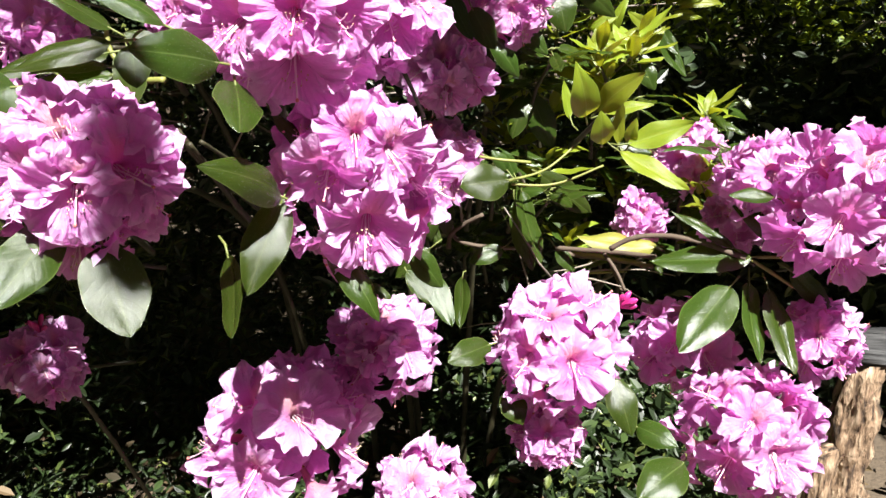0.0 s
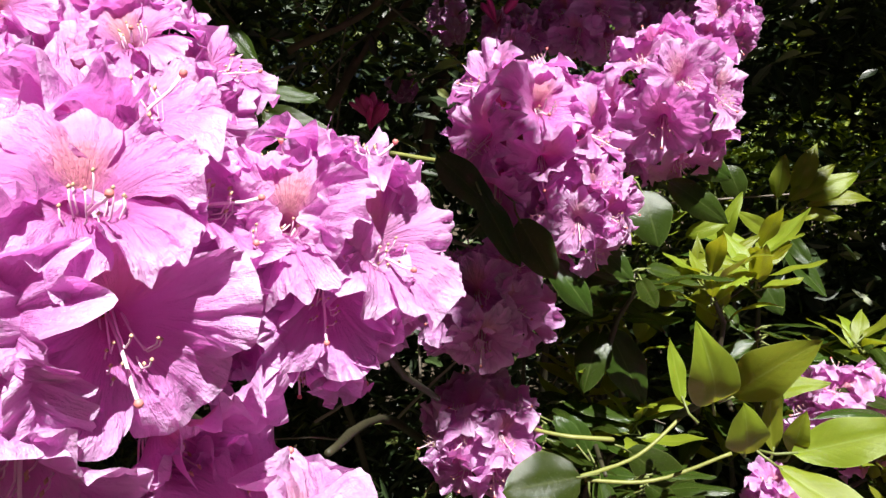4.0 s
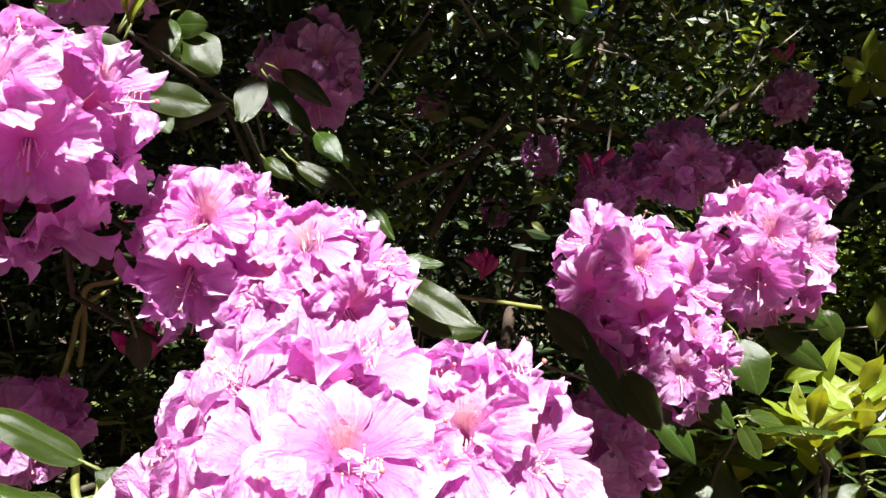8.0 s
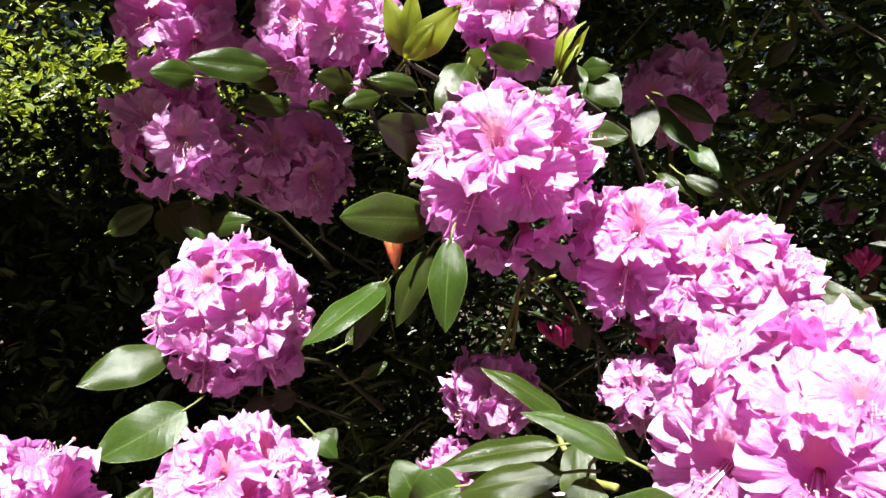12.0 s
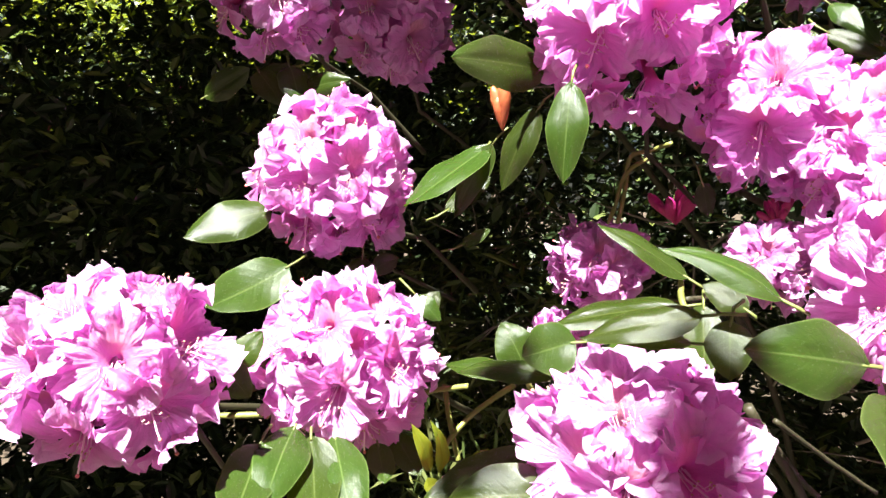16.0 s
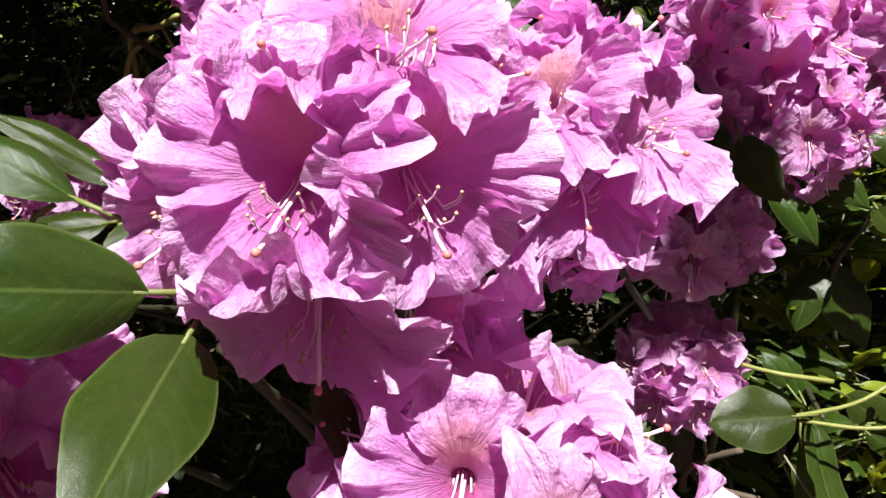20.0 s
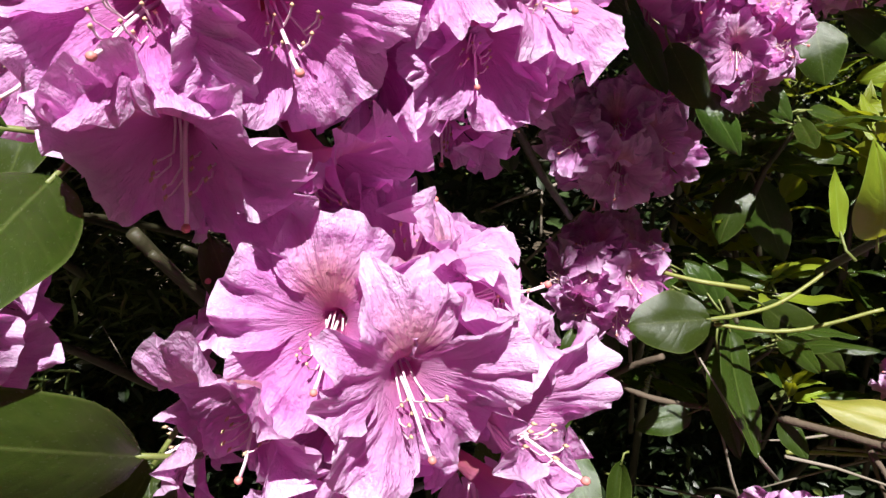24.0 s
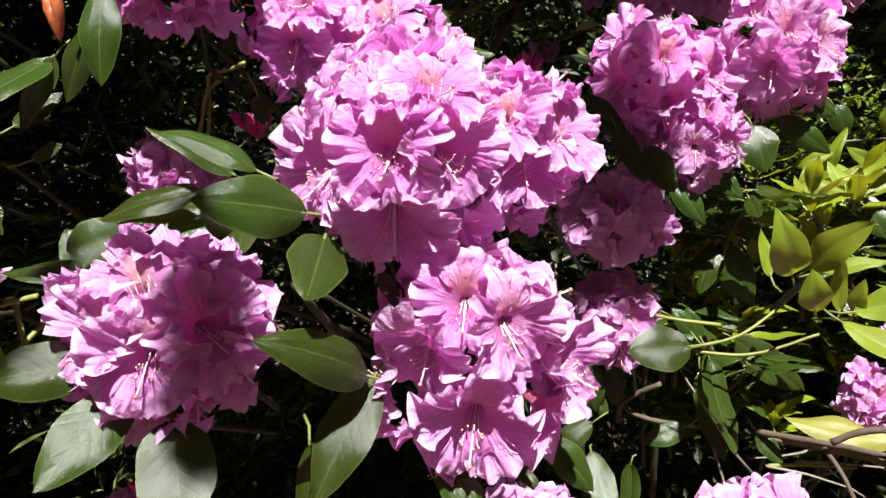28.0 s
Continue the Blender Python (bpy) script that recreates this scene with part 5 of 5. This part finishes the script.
# Unseen clumps, each added sunward of a flower head to shade it.
for x, y, r in ((0.296, 0.092, 0.024), (0.305, 0.125, 0.022), (0.352, 0.074, 0.012), (-0.05, -0.40, 0.015), (0.11, -0.43, 0.010), (0.39, 0.50, 0.035), (0.30, 0.47, 0.03), (0.49, 0.55, 0.03), (0.55, 0.73, 0.03), (-0.43, -0.19, 0.03), (-0.35, -0.03, 0.03)):
    foliage("added_shade_clump", "unseen leaf clump added to shade one flower head", 260, (x - r, y - r, 2.68), (x + r, y + r, 2.82), 24, 0.012, 0.02 + r, SHADE_DARK)
# More added overhead leaves, keeping the sun off the left side.
foliage("overhead_shade_left", "leaves added overhead to shade beside the thicket", 30000, (-2.05, -0.928, 2.4), (-0.904, 2.47, 3), 260, 0.11, 0.10, SHADE_DARK)
foliage("hedge_foliage", "sunlit yellow-green shrub beside the rhododendron", 11000, (-4.6, 0.4, 1.85), (-2.2, 3.4, 3.0), 220, 0.12, 0.05, SUN_BRIGHT)
foliage("thicket_leaves", "leaves of sunlit colour among the thicket twigs", 700, (-0.45, 1.42, 1.6), (0.40, 1.9, 2.15), 90, 0.05, 0.034, SUN_BRIGHT)
foliage("far_foliage", "dark mixed woodland leaves behind the bushes", 46000, (-7.0, 4.2, 0.2), (7.0, 7.0, 7.0), 900, 0.3, 0.13, SHADE_DARK)
foliage("far_left_foliage", "dark mixed woodland leaves beside the bushes", 26000, (-7.5, -2.0, 0.2), (-5.0, 4.4, 6.0), 360, 0.28, 0.13, SHADE_DARK)
ring = np.random.default_rng(19)
turn, far = ring.uniform(0, 2 * math.pi, 45000), ring.uniform(11.0, 15.0, 45000)
spots = np.stack([far * np.cos(turn), far * np.sin(turn), ring.uniform(0.05, 5.0, 45000)], 1)
tagged(scatter("distant_wood_foliage", spots, up_normals(45000, ring), ring.uniform(0.2, 0.45, 45000), SHADE_DARK, ring), "dark leaves of the distant wood all around", "foliage", kind="stuff")
foliage("far_bright_foliage", "sunlit leaves seen through gaps in the wood", 24000, (0.8, 4.3, 0.3), (5.6, 5.6, 2.8), 240, 0.2, 0.08, SUN_BRIGHT)


def dead_twigs():
    """Thin grey twigs crossing inside the thicket."""
    gen = random.Random(31)
    root = new("dead_twigs")
    root.location = (-0.5, 1.6, 0.6)
    tagged(root, "tangle of thin grey dead twigs inside the thicket", "twigs")
    for k in range(210):
        p = Vector((gen.uniform(-1.3, 0.35), gen.uniform(1.35, 1.9), gen.uniform(1.0, 2.2)))
        if k >= 196:
            p = Vector((gen.uniform(-0.02, 0.5), gen.uniform(0.98, 1.3), gen.uniform(0.65, 1.12)))
        d = Vector((gen.uniform(-1, 1), gen.uniform(-0.3, 0.3), gen.uniform(-0.4, 1.0))).normalized() * gen.uniform(0.1, 0.4)
        pts = [p + d * t + noise.noise_vector(p + d * t * 6) * 0.02 - root.location for t in (0, 0.33, 0.66, 1)]
        thin = 0.6 if k >= 196 else gen.uniform(0.5, 1.0)
        v, f = tube(pts, [0.0035 * thin, 0.003 * thin, 0.0022 * thin, 0.0015 * thin], 5)
        part("twig", mesh_of("twig", v, f, [GREY_TWIG]), None, root)


dead_twigs()
# the main stems of the bush, from the soil up behind the flower heads
for x, y, z in ((-0.30, 0.80, 1.46), (-0.50, 0.74, 1.28), (-0.10, 0.80, 1.26), (0.10, 1.18, 1.42), (0.42, 1.04, 1.08), (-0.56, 0.82, 1.62), (-0.12, 0.88, 0.94), (0.20, 0.98, 0.90)):
    twig("stem", "dark woody main stem of the rhododendron bush", [(0.6 * x, 1.78, -0.03), (0.7 * x, 1.66, 0.45 * z), (0.85 * x, 1.50, 0.75 * z), (x, y + 0.28, z - 0.07), (x, y, z)], 0.010, 0.003, WOODY)
twig("twig", "thin dark stem rising from the soil to a shaded flower head", [(-0.38, 1.3, -0.02), (-0.41, 0.95, 0.55), (-0.40, 0.72, 0.95), (-0.405, 0.66, 1.06)], 0.0035, 0.0025, WOODY)


def tree(x, y, r, h, seed):
    gen = random.Random(seed)
    root = new("tree")
    root.location = (x, y, 0)
    tagged(root, "dark woodland tree with a rough brown trunk", "tree", "woodland trees")
    pts = [(gen.uniform(-0.1, 0.1) * i, gen.uniform(-0.1, 0.1) * i, h * i / 6 - 0.1) for i in range(7)]
    v, f = tube(pts, [r * (1 - 0.12 * i) for i in range(7)], 10)
    part("trunk", mesh_of("trunk", v, f, [BARK]), None, root)
    for k in range(7):
        z = h * gen.uniform(0.25, 0.95)
        a = gen.uniform(0, 6.28)
        e = Vector((math.cos(a), math.sin(a), 0.35)) * gen.uniform(0.8, 1.6)
        v, f = tube([(0, 0, z), e * 0.5 + Vector((0, 0, z + 0.1)), e + Vector((0, 0, z))], [r * 0.3, r * 0.18, r * 0.05], 6)
        part("limb", mesh_of("limb", v, f, [BARK]), None, root)
    n = 2600
    g = np.random.default_rng(seed)
    cs = g.uniform((-1.5, -1.5, h * 0.3), (1.5, 1.5, h), (60, 3))
    spots = cs[g.integers(0, 60, n)] + g.normal(0, 0.25, (n, 3))
    ob = scatter("crown", spots, up_normals(n, g), g.uniform(0.1, 0.22, n), SHADE_DARK, g, 0.45)
    ob.parent = root


# The ring runs on unseen behind the camera, added there to cut skylight.
for i in range(26):
    a = 2 * math.pi * i / 26
    rr = 8.5 + 1.8 * math.sin(i * 3.7)
    tree(rr * math.cos(a), rr * math.sin(a), 0.16 + 0.04 * math.sin(i * 1.9), 6.0 + 1.6 * math.sin(i * 2.3), 100 + i)


def stump():
    wood = Nodes("weathered_wood")
    mp = wood.add("Mapping", Vector=wood.obj(), Scale=(26.0, 26.0, 7.0))
    n = wood.noise(3.0, 6.0, mp.outputs[0])
    wood.put(wood.bsdf, "Base Color", wood.ramp(n, [(0.36, (0.035, 0.02, 0.012)), (0.5, (0.26, 0.17, 0.10)), (0.72, (0.52, 0.40, 0.27))]))
    wood.put(wood.bsdf, "Roughness", 0.85)
    wood.put(wood.bsdf, "Normal", wood.bump(n, 1.0, 0.02))
    grey = Nodes("grey_plank")
    mp = grey.add("Mapping", Vector=grey.obj(), Scale=(6.0, 60.0, 60.0))
    n = grey.noise(2.0, 6.0, mp.outputs[0])
    grey.put(grey.bsdf, "Base Color", grey.ramp(n, [(0.35, (0.012, 0.012, 0.012)), (0.7, (0.07, 0.07, 0.068))]))
    grey.put(grey.bsdf, "Roughness", 0.8)
    grey.put(grey.bsdf, "Normal", grey.bump(n, 0.8, 0.006))

    def log(r, h, knots, top):
        vs, fs, m, k = [], [], 30, 36
        for i in range(m + 1):
            z = i / m
            for q in range(k):
                a = 2 * math.pi * q / k
                d = Vector((math.cos(a) * 1.3, math.sin(a) * 1.3, z * h * 15))
                rr = r * (1.15 - 0.25 * z) * (1 + knots * noise.noise(d * 1.3) + knots * 0.5 * noise.noise(d * 3.1))
                if i == m:
                    rr *= 0.93
                vs.append((rr * math.cos(a), rr * math.sin(a), z * h + top * math.cos(a) * (z > 0.97)))
        for i in range(m):
            fs += [(i * k + q, i * k + (q + 1) % k, (i + 1) * k + (q + 1) % k, (i + 1) * k + q) for q in range(k)]
        fs.append(tuple(range(m * k, (m + 1) * k)))
        return mesh_of("log", vs, fs, [wood.mat])

    seat = new("log_stand")
    seat.location = STUMP
    tagged(seat, "gnarled pale log carrying a weathered grey plank", "log")
    part("post", log(0.036, STUMP_H, 0.62, 0.0), None, seat)
    bm = bmesh.new()
    bmesh.ops.create_cube(bm, size=1.0)
    bmesh.ops.scale(bm, vec=(0.20, 0.11, 0.024), verts=bm.verts)
    bmesh.ops.bevel(bm, geom=bm.edges[:], offset=0.006, segments=2, affect="EDGES")
    bmesh.ops.subdivide_edges(bm, edges=bm.edges[:], cuts=3, use_grid_fill=True)
    for v in bm.verts:
        v.co += noise.noise_vector(v.co * 14) * 0.006
    plank = part("plank", bm, grey.mat, seat, "weathered grey plank")
    plank.location = (0.07, 0.02, STUMP_H + 0.010)
    stake = new("cut_stake", log(0.022, STUMP_H - 0.155, 0.30, 0.008))
    stake.location = (STUMP[0] - 0.062, STUMP[1] - 0.04, 0.0)
    tagged(stake, "short pale cut wooden stake beside the log", "stake")


STUMP, STUMP_H = (0.716, 1.075, 0.0), 0.853
stump()
